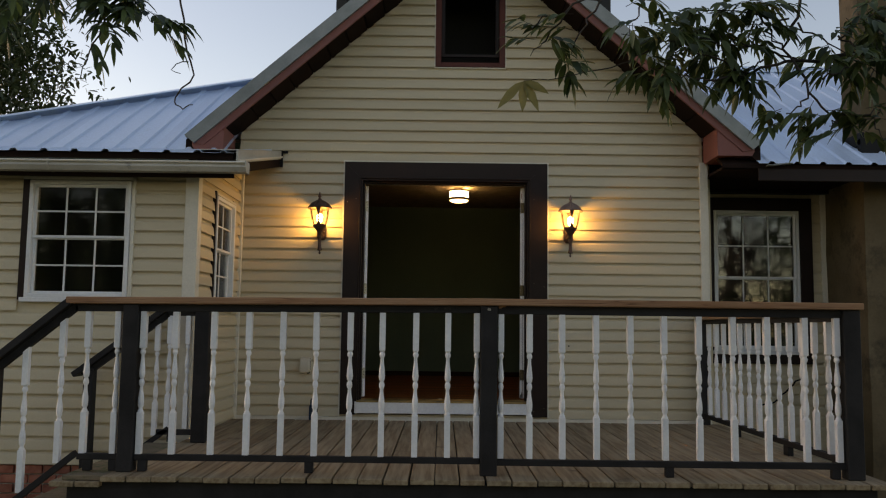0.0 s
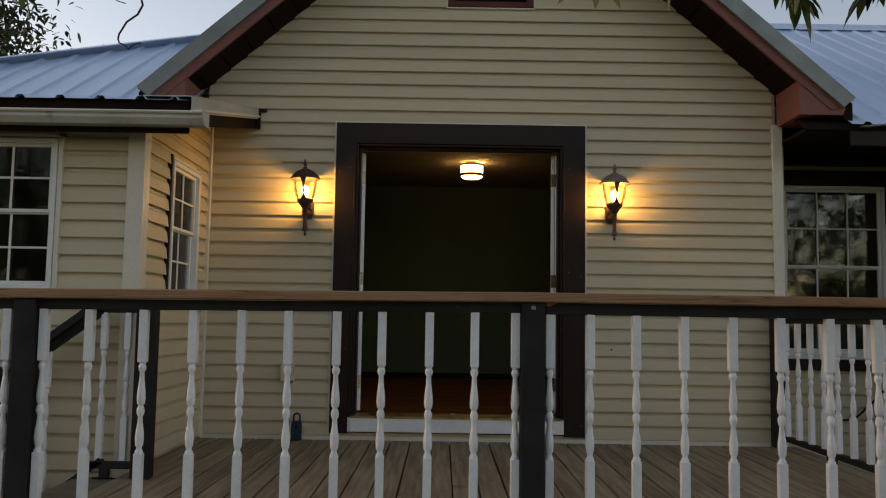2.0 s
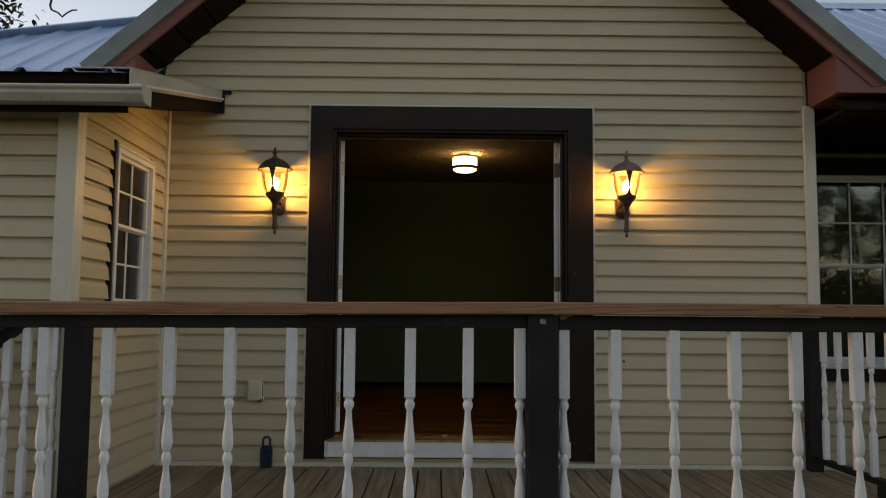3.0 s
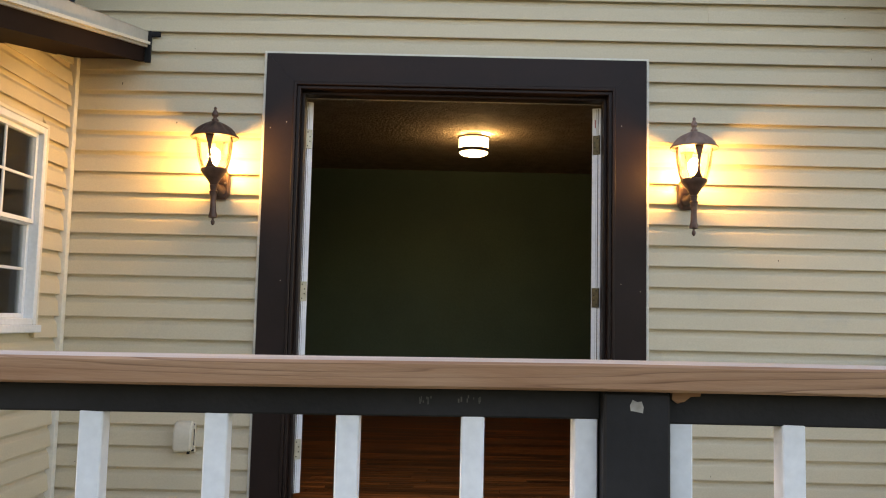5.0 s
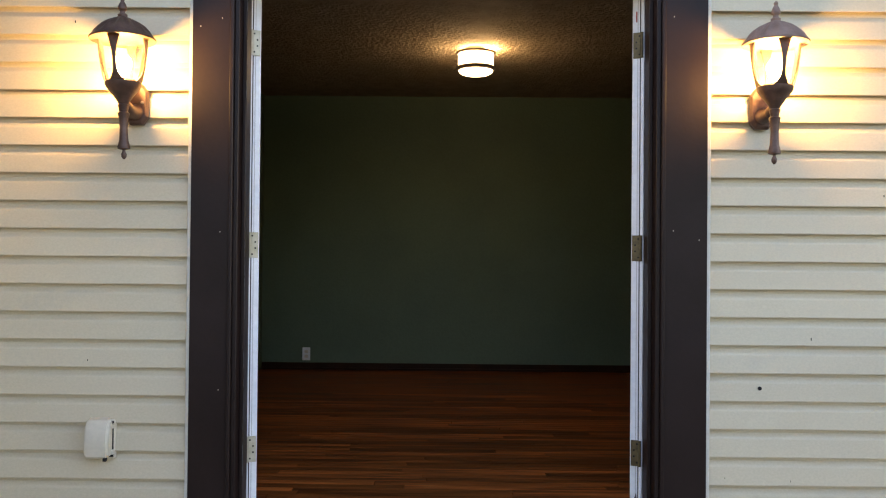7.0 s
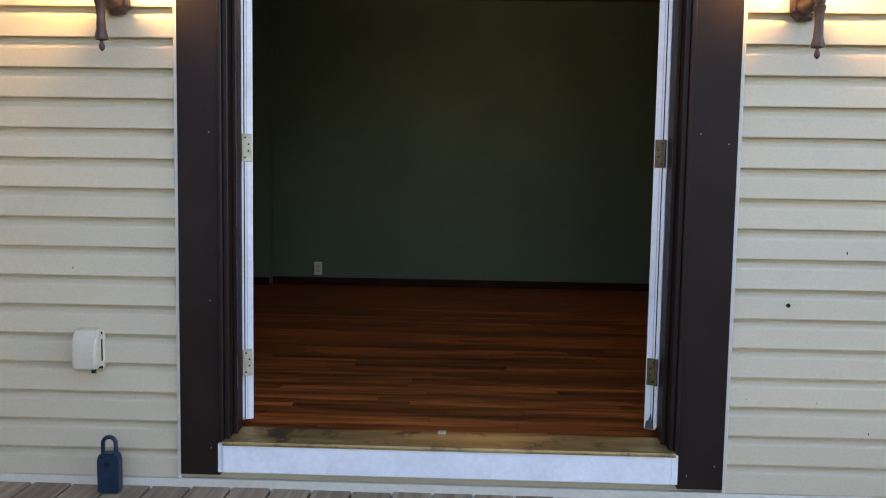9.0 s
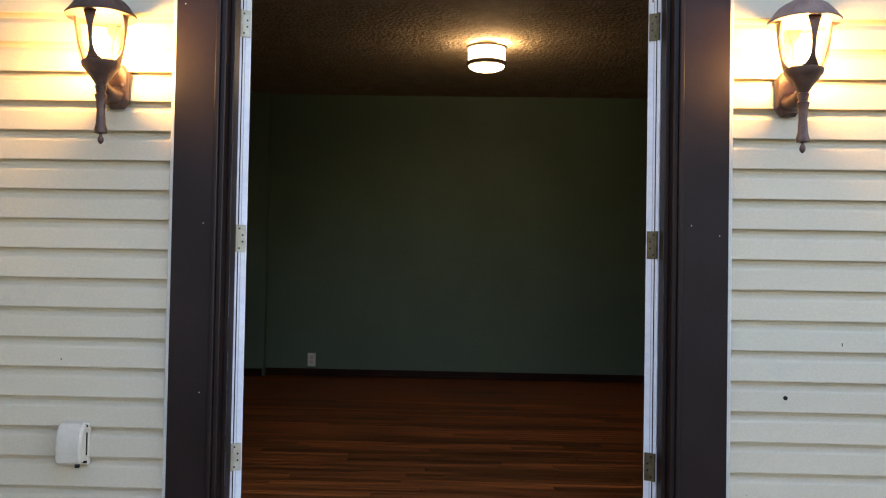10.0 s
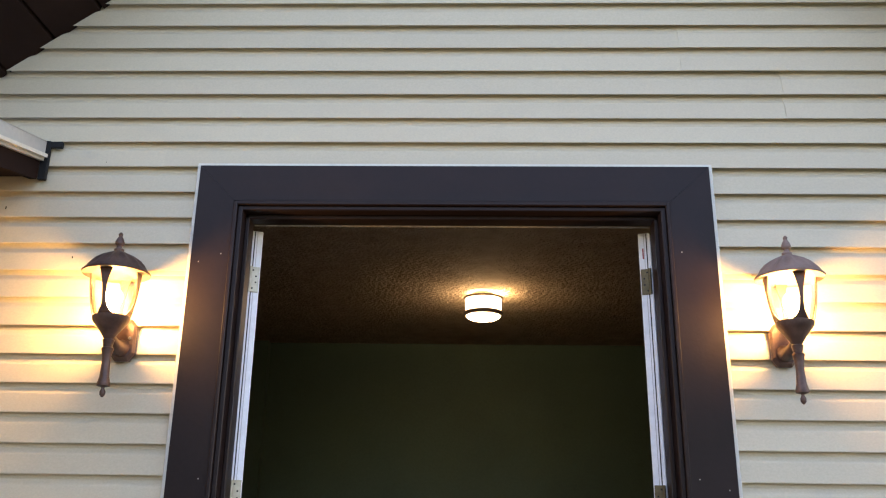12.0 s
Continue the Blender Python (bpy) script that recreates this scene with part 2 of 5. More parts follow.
# near-black base colour stands in for the unlit spaces behind the windows
M_INNER = material("unlit_inside_tone", (0.022, 0.022, 0.021), (0.032, 0.032, 0.030), 2.0, 0.8)
M_LGLASS = glass("lantern_glass", (1.0, 0.98, 0.94), 1.2)
M_WGLASS = glass("window_glass", (0.70, 0.74, 0.73), 1.5, ripple=0.06)
M_WGLASS3 = glass("old_window_glass", (0.70, 0.74, 0.73), 1.9, ripple=0.06)
M_BULB = glow("bulb", (1.0, 0.66, 0.22), 42.0)
# glow of the emitter added over the ceiling lamp's drum
M_PATCHGLOW = glow("ceiling_patch_glow", (1.0, 0.70, 0.28), 85.0)
M_DIFF = glow("lamp_diffuser", (1.0, 0.74, 0.36), 4.0)


def leaf_material(name, c1, c2):
    m = bpy.data.materials.new(name)
    m.use_nodes = True
    nt = m.node_tree
    b = nt.nodes["Principled BSDF"]
    geo = nt.nodes.new("ShaderNodeNewGeometry")
    ramp = nt.nodes.new("ShaderNodeValToRGB")
    ramp.color_ramp.elements[0].color, ramp.color_ramp.elements[1].color = (*c1, 1), (*c2, 1)
    nt.links.new(geo.outputs["Random Per Island"], ramp.inputs[0])
    nt.links.new(ramp.outputs[0], b.inputs["Base Color"])
    b.inputs["Roughness"].default_value = 0.5
    tl = nt.nodes.new("ShaderNodeBsdfTranslucent")
    nt.links.new(ramp.outputs[0], tl.inputs[0])
    mx = nt.nodes.new("ShaderNodeMixShader")
    mx.inputs[0].default_value = 0.3
    nt.links.new(b.outputs[0], mx.inputs[1])
    nt.links.new(tl.outputs[0], mx.inputs[2])
    nt.links.new(mx.outputs[0], nt.nodes["Material Output"].inputs[0])
    return m


M_LEAF = leaf_material("pecan_leaf", (0.020, 0.042, 0.012), (0.075, 0.110, 0.030))
M_LEAFY = leaf_material("yellowing_leaf", (0.16, 0.15, 0.035), (0.24, 0.20, 0.06))
M_FAR = leaf_material("distant_leaf", (0.020, 0.038, 0.012), (0.07, 0.088, 0.032))


# ---- mesh helpers ----
def mesh_of(name, verts, faces, mat, smooth=False):
    me = bpy.data.meshes.new(name)
    me.from_pydata(verts, [], faces)
    me.materials.append(mat)
    if smooth:
        me.shade_smooth()
    me.update()
    return me


def put(name, me, parent=None, label=""):
    ob = new(name, me)
    if parent is not None:
        ob.parent = parent
    if label:
        ob["label"] = label
    return ob


def part(name, bm, mat, parent, label="", smooth=False):
    me = bpy.data.meshes.new(name)
    bmesh.ops.recalc_face_normals(bm, faces=bm.faces[:])
    bm.to_mesh(me)
    bm.free()
    me.materials.append(mat)
    if smooth:
        me.shade_smooth()
        me.set_sharp_from_angle(angle=radians(38))
    return put(name, me, parent, label)


def add_box(bm, x0, x1, y0, y1, z0, z1, bevel=0.0, turn=None):
    r = bmesh.ops.create_cube(bm, size=1.0)
    vs = r["verts"]
    for v in vs:
        v.co = Vector((x0 + (v.co.x + 0.5) * (x1 - x0), y0 + (v.co.y + 0.5) * (y1 - y0), z0 + (v.co.z + 0.5) * (z1 - z0)))
    if bevel:
        es = list({e for v in vs for e in v.link_edges})
        nb = bmesh.ops.bevel(bm, geom=es, offset=bevel, segments=1, affect="EDGES")
        vs = list({v for f in nb["faces"] for v in f.verts} | {v for v in vs if v.is_valid})
    if turn is not None:
        bmesh.ops.transform(bm, matrix=turn, verts=vs)
    return bm


def box(x0, x1, y0, y1, z0, z1, bevel=0.0):
    return add_box(bmesh.new(), x0, x1, y0, y1, z0, z1, bevel)


def boxes(rows, bevel=0.0):
    bm = bmesh.new()
    for r in rows:
        add_box(bm, *r, bevel)
    return bm


def lathe(profile, seg=20, cx=0.0, cy=0.0):
    """Turned shape from (radius, z) pairs, closed at both ends."""
    bm = bmesh.new()
    rings = []
    for r, z in profile:
        rings.append([bm.verts.new((cx + r * math.cos(2 * math.pi * k / seg), cy + r * math.sin(2 * math.pi * k / seg), z)) for k in range(seg)])
    for a, b in zip(rings, rings[1:]):
        for k in range(seg):
            bm.faces.new((a[k], a[(k + 1) % seg], b[(k + 1) % seg], b[k]))
    bm.faces.new(rings[0][::-1])
    bm.faces.new(rings[-1])
    return bm


def prism(poly, axis, a, b):
    """Polygon of two coordinates pushed along an axis: 'x' takes (y, z), 'y' takes (x, z)."""
    bm = bmesh.new()
    def at(p, t):
        return (t, p[0], p[1]) if axis == "x" else (p[0], t, p[1])
    A = [bm.verts.new(at(p, a)) for p in poly]
    B = [bm.verts.new(at(p, b)) for p in poly]
    n = len(poly)
    for k in range(n):
        bm.faces.new((A[k], A[(k + 1) % n], B[(k + 1) % n], B[k]))
    bm.faces.new(A[::-1])
    bm.faces.new(B)
    return bm


def tube(points, r0, r1, seg=7):
    """Tapered tube along points."""
    bm = bmesh.new()
    pts = [Vector(p) for p in points]
    rings = []
    for i, p in enumerate(pts):
        d = (pts[min(i + 1, len(pts) - 1)] - pts[max(i - 1, 0)]).normalized()
        u = d.cross(Vector((0.31, 0.77, 0.55))).normalized()
        w = d.cross(u)
        r = r0 + (r1 - r0) * i / (len(pts) - 1)
        rings.append([bm.verts.new(p + (u * math.cos(a) + w * math.sin(a)) * r) for a in (2 * math.pi * k / seg for k in range(seg))])
    for a, b in zip(rings, rings[1:]):
        for k in range(seg):
            bm.faces.new((a[k], a[(k + 1) % seg], b[(k + 1) % seg], b[k]))
    bm.faces.new(rings[0][::-1])
    bm.faces.new(rings[-1])
    return bm


def empty(name, label, category, group="", kind=""):
    ob = new(name)
    ob.empty_display_size = 0.1
    return tagged(ob, label, category, group, kind)


def wave(points, rnd, amount=0.02, steps=3):
    """More points on a line, each a little off."""
    out = []
    for a, b in zip(points, points[1:]):
        a, b = Vector(a), Vector(b)
        for k in range(steps):
            p = a.lerp(b, k / steps)
            if k:
                p += Vector((rnd.uniform(-1, 1), rnd.uniform(-1, 1), rnd.uniform(-1, 1))) * amount
            out.append(p)
    out.append(Vector(points[-1]))
    return out


# ---- setting: ground ----
def ground():
    rnd = random.Random(3)
    n, verts, faces = 60, [], []
    xs = [math.copysign(abs(u) ** 2.4, u) * 900 for u in np.linspace(-1, 1, n)]
    for yv in xs:
        for xv in xs:
            verts.append((xv, yv - 4.0, -0.78 + 0.03 * noise.noise((xv * 0.7, yv * 0.7, 0))))
    for j in range(n - 1):
        for i in range(n - 1):
            faces.append((j * n + i, j * n + i + 1, (j + 1) * n + i + 1, (j + 1) * n + i))
    g = put("ground", mesh_of("ground", verts, faces, M_GRASS, True))
    tagged(g, "rough dark green lawn with bare earth patches", "ground", kind="structure")


ground()

# ---- setting: main wall, gable ----
CX = 0.24                      # axis of the gable
WL, WR = -1.94, 2.43           # ends of the front wall
PITCH = 0.87                   # rise of the gable per metre


def soffit_z(x):
    """Height of the gable's underside."""
    return 2.67 + (2.20 - abs(x - CX)) * PITCH


def wall_front():
    bm = boxes([(WL - 0.3, -0.80, 0.012, 0.14, -0.78, 2.42), (0.80, WR + 0.04, 0.012, 0.14, -0.78, 2.42),
                (-0.80, 0.80, 0.012, 0.14, -0.78, 0.05), (-0.80, 0.80, 0.012, 0.14, 2.24, 2.42)])
    w = part("wall_front", bm, M_SIDING, None)
    tagged(w, "cream horizontal vinyl siding on the front gable wall", "wall", kind="structure")
    # gable field with the window hole
    wx0, wx1, wz = -0.10, 0.54, 3.355
    def half(sgn, xi):
        xo = CX + sgn * 2.19
        return [(xi, 2.42), (xo, 2.42), (xo, soffit_z(xo) + 0.02), (xi, soffit_z(xi) + 0.02)]
    part("gable_field", prism(half(-1, wx0), "y", 0.012, 0.14), M_SIDING, w)
    part("gable_field", prism(half(1, wx1), "y", 0.012, 0.14), M_SIDING, w)
    part("gable_field", prism([(wx0, 2.42), (wx1, 2.42), (wx1, wz), (wx0, wz)], "y", 0.012, 0.14), M_SIDING, w)
    part("gable_field", prism([(wx0, 4.28), (wx1, 4.28), (wx1, soffit_z(wx1)), (CX, soffit_z(CX)), (wx0, soffit_z(wx0))], "y", 0.012, 0.14), M_SIDING, w)
    return w


COURSE = 0.1033
# lap profile: height above the butt, distance out from the wall
LAP = [(0.0095, 0.0016), (0.0070, 0.0220), (0.0010, 0.0238), (0.000, 0.0246), (0.003, 0.0252), (0.066, 0.0172), (0.072, 0.0148), (0.088, 0.0032), (0.109, 0.0016), (0.118, 0.0012)]


def course(name, parent, z, left, right, to_world, off=0.0, top=None):
    """One lapped board; left and right give its ends at each height."""
    vs, n = [], len(LAP)
    for k, (dz, out) in enumerate(LAP):
        h = z + dz
        if top is not None:
            h = min(h, top)
        a, b = left(h), right(h)
        if b - a < 0.002:
            b = a + 0.002
        vs.append(to_world(a, out + off, h))
        vs.append(to_world(b, out + off, h))
    fs = [(2 * k, 2 * k + 1, 2 * k + 3, 2 * k + 2) for k in range(n - 1)]
    fs.append(tuple(2 * k for k in range(n)))
    fs.append(tuple(2 * k + 1 for k in reversed(range(n))))
    return put(name, mesh_of(name, vs, fs, M_SIDING), parent)


def spans(left, right, holes, z):
    """Stretches of a course at height z between the openings."""
    out, a = [], left
    for h0, h1, zb, zt in sorted(holes):
        if z + COURSE > zb + 0.02 and z < zt - 0.02:
            out.append((a, lambda h, v=h0: v))
            a = (lambda h, v=h1: v)
    out.append((a, right))
    return out


front = wall_front()
holes = [(-0.965, 0.965, -1.0, 2.42), (-0.125, 0.56, 3.335, 4.30)]
rnd = random.Random(11)
z, k = 0.0301 - COURSE, 0
while z < 4.5:
    z = 0.0301 + COURSE * (k - 1)
    lft = lambda h: max(WL - 0.05, CX - 2.195 + max(0.0, (h - 2.672) / PITCH))
    rgt = lambda h: min(WR - 0.03, CX + 2.195 - max(0.0, (h - 2.672) / PITCH))
    if rgt(z + COURSE) - lft(z + COURSE) < 0.1:
        break
    seam = rnd.uniform(-1.4, 1.9) if k % 2 == 0 else seam
    for a, b in spans(lft, rgt, holes, z):
        if z > 2.4 and a(z) + 0.3 < seam < b(z) - 0.3:
            course("siding_board", front, z, a, lambda h, v=seam: v + 0.02, lambda u, o, h: (u, -o + 0.012, h))
            course("siding_board", front, z, lambda h, v=seam: v, b, lambda u, o, h: (u, -o + 0.012, h), 0.0018)
        else:
            course("siding_board", front, z, a, b, lambda u, o, h: (u, -o + 0.012, h))
    k += 1

bm = bmesh.new()
for i in range(20):
    nx, nz = rnd.choice((rnd.uniform(-1.85, -1.0), rnd.uniform(1.0, 2.3), rnd.uniform(-1.2, 1.6))), rnd.uniform(0.1, 3.2)
    if abs(nx) < 1.0 and nz < 2.45:
        continue
    nz = 0.0301 + COURSE * round((nz - 0.0301) / COURSE) + rnd.uniform(0.012, 0.055)
    add_box(bm, nx, nx + rnd.uniform(0.0012, 0.003), -0.0122, -0.001, nz, nz + rnd.uniform(0.003, 0.011))
o = part("nick", bm, M_HOLE, front)
tagged(o, kind="stuff")

trim_r = part("corner_trim", box(WR - 0.035, WR + 0.045, -0.019, 0.10, -0.10, 2.44, 0.004), M_TRIMW, None)
tagged(trim_r, "cream vinyl corner post of the gable wall", "corner trim", kind="structure")
starter = part("trim", box(-1.93, 2.40, -0.012, 0.010, -0.02, 0.028, 0.003), M_TRIMW, None)
tagged(starter, "cream starter strip along the foot of the siding", "trim", kind="structure")
hole = part("wall_hole", lathe([(0.0075, -0.002), (0.0075, 0.0015)], 9), M_HOLE, front, "small drilled black hole")
hole.matrix_basis = pose(1.157, -0.0085, 0.698, 90)

# main side wall behind the corner, and the recessed wall with its window
side = part("wall_recess", boxes([(WR + 0.02, WR + 0.10, 0.10, 0.72, -0.78, 2.6), (2.50, 2.74, 0.712, 0.84, -0.78, 2.6), (3.64, 5.6, 0.712, 0.84, -0.78, 2.6),
                                  (2.74, 3.64, 0.712, 0.84, -0.78, 0.64), (2.74, 3.64, 0.712, 0.84, 2.10, 2.6)]), M_SIDING, None)
tagged(side, "cream siding on the shaded wall beside the chimney", "wall", kind="structure")
zz = -0.18
while zz < 2.35:
    for a, b in spans(lambda h: 2.52, lambda h: 3.86, [(2.68, 3.75, 0.52, 2.26)], zz):
        course("siding_board", side, zz, a, b, lambda u, o, h: (u, 0.712 - o, h))
    zz += COURSE
part("corner_strip", box(3.85, 3.91, 0.679, 0.72, -0.3, 2.40, 0.004), M_TRIMW, side)

# ---- setting: wing ----
WX, WY = -1.93, -1.40          # the wing's corner
wing = part("wall_wing", boxes([(-5.4, -3.20, WY + 0.012, WY + 0.12, -0.20, 2.08), (-2.45, WX - 0.012, WY + 0.012, WY + 0.12, -0.20, 2.08),
                                (-3.20, -2.45, WY + 0.012, WY + 0.12, -0.20, 1.06), (-3.20, -2.45, WY + 0.012, WY + 0.12, 1.93, 2.08),
                                (WX - 0.12, WX - 0.012, WY + 0.12, -0.88, -0.20, 2.15), (WX - 0.12, WX - 0.012, -0.31, 0.012, -0.20, 2.4),
                                (WX - 0.12, WX - 0.012, -0.88, -0.31, -0.20, 1.03), (WX - 0.12, WX - 0.012, -0.88, -0.31, 1.92, 2.28),
                                (-5.4, -5.28, WY + 0.12, 0.14, -0.20, 2.3)]), M_SIDING, None)
tagged(wing, "cream vinyl siding on the projecting side wing", "wall", kind="structure")
zz, WC = -0.203, 0.1042
while zz < 2.02:
    for a, b in spans(lambda h: -5.4, lambda h: WX - 0.06, [(-3.272, -2.40, 1.01, 1.98)], zz):
        course("siding_board", wing, zz, a, b, lambda u, o, h: (u, WY + 0.012 - o, h), top=2.05)
    zz += WC
zz = 0.02
while zz < 2.36:
    for a, b in spans(lambda h: WY + 0.07, lambda h: -0.035, [(-0.924, -0.275, 0.99, 1.96)], zz):
        far = (lambda h, b=b: b(h))
        near = (lambda h, a=a: max(a(h), -1.62 + max(0.0, h - 2.02) / 0.232))
        course("siding_board", wing, zz, near, far, lambda u, o, h: (WX - 0.012 + o, u, h), top=2.40)
    zz += WC
part("corner_post", boxes([(WX - 0.085, WX + 0.018, WY - 0.018, WY + 0.02, -0.20, 2.07), (WX - 0.02, WX + 0.018, WY + 0.02, WY + 0.085, -0.10, 2.07)], 0.003), M_TRIMW, wing)
part("corner_strip", boxes([(WX - 0.01, WX + 0.028, -0.045, -0.008, 0.0, 2.36)], 0.003), M_TRIMW, wing)

# brick foundation of the wing
found = part("wall_foundation", boxes([(-5.4, WX - 0.02, WY + 0.035, WY + 0.12, -0.8, -0.20), (WX - 0.12, WX - 0.035, WY + 0.12, 0.0, -0.8, -0.2)]), M_MORTAR, None)
tagged(found, "red brick foundation wall under the wing", "foundation", kind="structure")
bm = box(0, 0.203, 0, 0.09, 0, 0.060, 0.004)
BR = bpy.data.meshes.new("brick")
bm.to_mesh(BR)
bm.free()
BR.materials.append(M_BRICK)
for row in range(8):
    for c in range(16):
        b = put("brick", BR, found)
        b.matrix_basis = pose(-5.35 + c * 0.213 + (0.106 if row % 2 else 0), WY + 0.012 + rnd.uniform(0, 0.006), -0.275 - row * 0.071, 0, 0, rnd.uniform(-0.6, 0.6))


# ---- setting: windows ----
def window(name, m, w, h, cols, rows, label, casing=None, pane_mat=M_WGLASS):
    """Sash window in its own plane: x across, z up, outside is -y; m puts its lower left corner."""
    win = tagged(new(name), label, "window", kind="structure")
    win.matrix_basis = m
    f = 0.030
    mid = h * 0.52
    part("window_frame", boxes([(0, f, -0.022, 0.06, 0, h), (w - f, w, -0.022, 0.06, 0, h), (f, w - f, -0.022, 0.06, h - f, h), (f, w - f, -0.022, 0.06, 0, f)], 0.003), M_VINYLW, win)
    part("window_sill", box(-0.03, w + 0.03, -0.035, 0.02, -0.035, 0.0, 0.004), M_VINYLW, win)
    for lo, hi, dy, nm in ((f, mid, 0.022, "lower_sash"), (mid - 0.012, h - f, 0.004, "upper_sash")):
        s = 0.021
        x0, x1 = f, w - f
        sash = part(nm, boxes([(x0, x0 + s, dy, dy + 0.025, lo, hi), (x1 - s, x1, dy, dy + 0.025, lo, hi),
                               (x0 + s, x1 - s, dy, dy + 0.025, lo, lo + s), (x0 + s, x1 - s, dy, dy + 0.025, hi - s, hi)], 0.002), M_VINYLW, win)
        gx0, gx1, gz0, gz1 = x0 + s, x1 - s, lo + s, hi - s
        for c in range(1, cols):
            u = gx0 + (gx1 - gx0) * c / cols
            part("muntin", box(u - 0.0065, u + 0.0065, dy + 0.004, dy + 0.014, gz0, gz1, 0.002), M_VINYLW, sash)
        for r in range(1, rows):
            v = gz0 + (gz1 - gz0) * r / rows
            part("muntin", box(gx0, gx1, dy + 0.005, dy + 0.013, v - 0.0065, v + 0.0065, 0.002), M_VINYLW, sash)
        pane = part("pane", box(gx0 - 0.004, gx1 + 0.004, dy + 0.016, dy + 0.0195, gz0 - 0.004, gz1 + 0.004), pane_mat, sash)
        pane.visible_shadow = False
    if casing:
        c = casing
        part("casing", boxes([(-c, -0.004, -0.03, 0.015, -c, h + c), (w + 0.004, w + c, -0.03, 0.015, -c, h + c),
                              (-0.004, w + 0.004, -0.03, 0.015, h + 0.004, h + c), (-0.004, w + 0.004, -0.03, 0.015, -c, -0.038)], 0.003), M_BROWN, win, "dark brown painted casing")
    return win


w1 = window("window_1", pose(-3.215, WY - 0.004, 1.045), 0.783, 0.905, 3, 2, "white vinyl sash window with muntin grid in cream siding")
part("side_shutter", box(-0.055, -0.004, -0.012, 0.02, -0.02, 0.93, 0.003), M_BROWN, w1, "dark brown edge strip")
part("channel", boxes([(0.787, 0.815, -0.018, 0.02, -0.02, 0.935), (-0.055, 0.815, -0.018, 0.02, 0.911, 0.935)], 0.003), M_TRIMW, w1)
w2 = window("window_2", pose(WX + 0.006, -0.897, 1.02, 0, 0, 90), 0.60, 0.91, 2, 2, "white vinyl sash window on the wing's porch side")
part("channel", boxes([(0.603, 0.622, -0.02, 0.02, -0.02, 0.93), (-0.003, 0.622, -0.02, 0.02, 0.913, 0.932)], 0.003), M_TRIMW, w2)
part("side_shutter", box(-0.026, -0.004, -0.014, 0.02, -0.03, 0.945, 0.003), M_BROWN, w2, "dark brown edge strip")
w3 = window("window_3", pose(2.75, 0.70, 0.66), 0.875, 1.43, 3, 2, "white sash window with dark brown casing in shade", casing=0.13, pane_mat=M_WGLASS3)

# gable window: dark louvred opening in a red brown frame
gw = tagged(new("window_4"), "dark gable window with red brown frame, slightly open", "window", kind="structure")
gx0, gx1, gz0, gz1 = -0.115, 0.553, 3.340, 4.30
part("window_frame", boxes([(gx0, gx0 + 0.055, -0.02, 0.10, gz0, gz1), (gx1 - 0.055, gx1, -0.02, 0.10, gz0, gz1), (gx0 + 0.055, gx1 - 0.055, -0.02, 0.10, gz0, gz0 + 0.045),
                            (gx0 + 0.055, gx1 - 0.055, -0.02, 0.10, gz1 - 0.05, gz1)], 0.003), M_REDD, gw, "red brown frame, darker than the fascia")
part("sash", boxes([(gx0 + 0.055, gx1 - 0.055, 0.05, 0.08, gz0 + 0.12, gz0 + 0.15), (gx0 + 0.055, gx0 + 0.09, 0.05, 0.08, gz0 + 0.15, gz1 - 0.05),
                    (gx1 - 0.09, gx1 - 0.055, 0.05, 0.08, gz0 + 0.15, gz1 - 0.05)], 0.002), M_BROWN, gw)
part("channel", boxes([(gx0 - 0.012, gx0, -0.012, 0.01, gz0 - 0.012, gz1), (gx1, gx1 + 0.012, -0.012, 0.01, gz0 - 0.012, gz1), (gx0, gx1, -0.012, 0.01, gz0 - 0.012, gz0)], 0.002), M_TRIMW, gw)
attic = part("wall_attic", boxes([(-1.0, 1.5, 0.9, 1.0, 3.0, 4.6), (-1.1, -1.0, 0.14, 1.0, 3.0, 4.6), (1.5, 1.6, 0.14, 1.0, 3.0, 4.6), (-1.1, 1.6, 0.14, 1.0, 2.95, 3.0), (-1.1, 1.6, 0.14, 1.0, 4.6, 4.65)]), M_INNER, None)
tagged(attic, "attic space behind the gable window, darkness put into the colour", "wall", kind="structure")

# ---- setting: roofs ----
def rib_panel(parent, x0, x1, y_low, y_top, z_at, mat=M_ROOF, pitch=0.2286):
    """One sheet of ribbed metal; its upper end may be cut on the slant."""
    us = []
    n = max(1, round((x1 - x0) / pitch))
    for i in range(n):
        a = x0 + (x1 - x0) * i / n
        p = (x1 - x0) / n
        us += [(a, 0.0), (a + p * 0.36, 0.0), (a + p * 0.43, 0.019), (a + p * 0.57, 0.019), (a + p * 0.64, 0.0)]
    us.append((x1, 0.0))
    vs, fs = [], []
    for u, h in us:
        yt = max(y_top(u), y_low + 0.01)
        for t in (y_low, y_low + (yt - y_low) * 0.5, yt):
            vs.append((u, t, z_at(t) + h))
    for i in range(len(us) - 1):
        for j in range(2):
            fs.append((3 * i + j, 3 * i + 3 + j, 3 * i + 4 + j, 3 * i + 1 + j))
    lo = len(vs)
    for u, h in us:
        vs.append((u, y_low, z_at(y_low) + h - 0.0015))
    for i in range(len(us) - 1):
        fs.append((3 * i, lo + i, lo + i + 1, 3 * i + 3))
    return put("roof_sheet", mesh_of("roof_sheet", vs, fs, mat), parent)


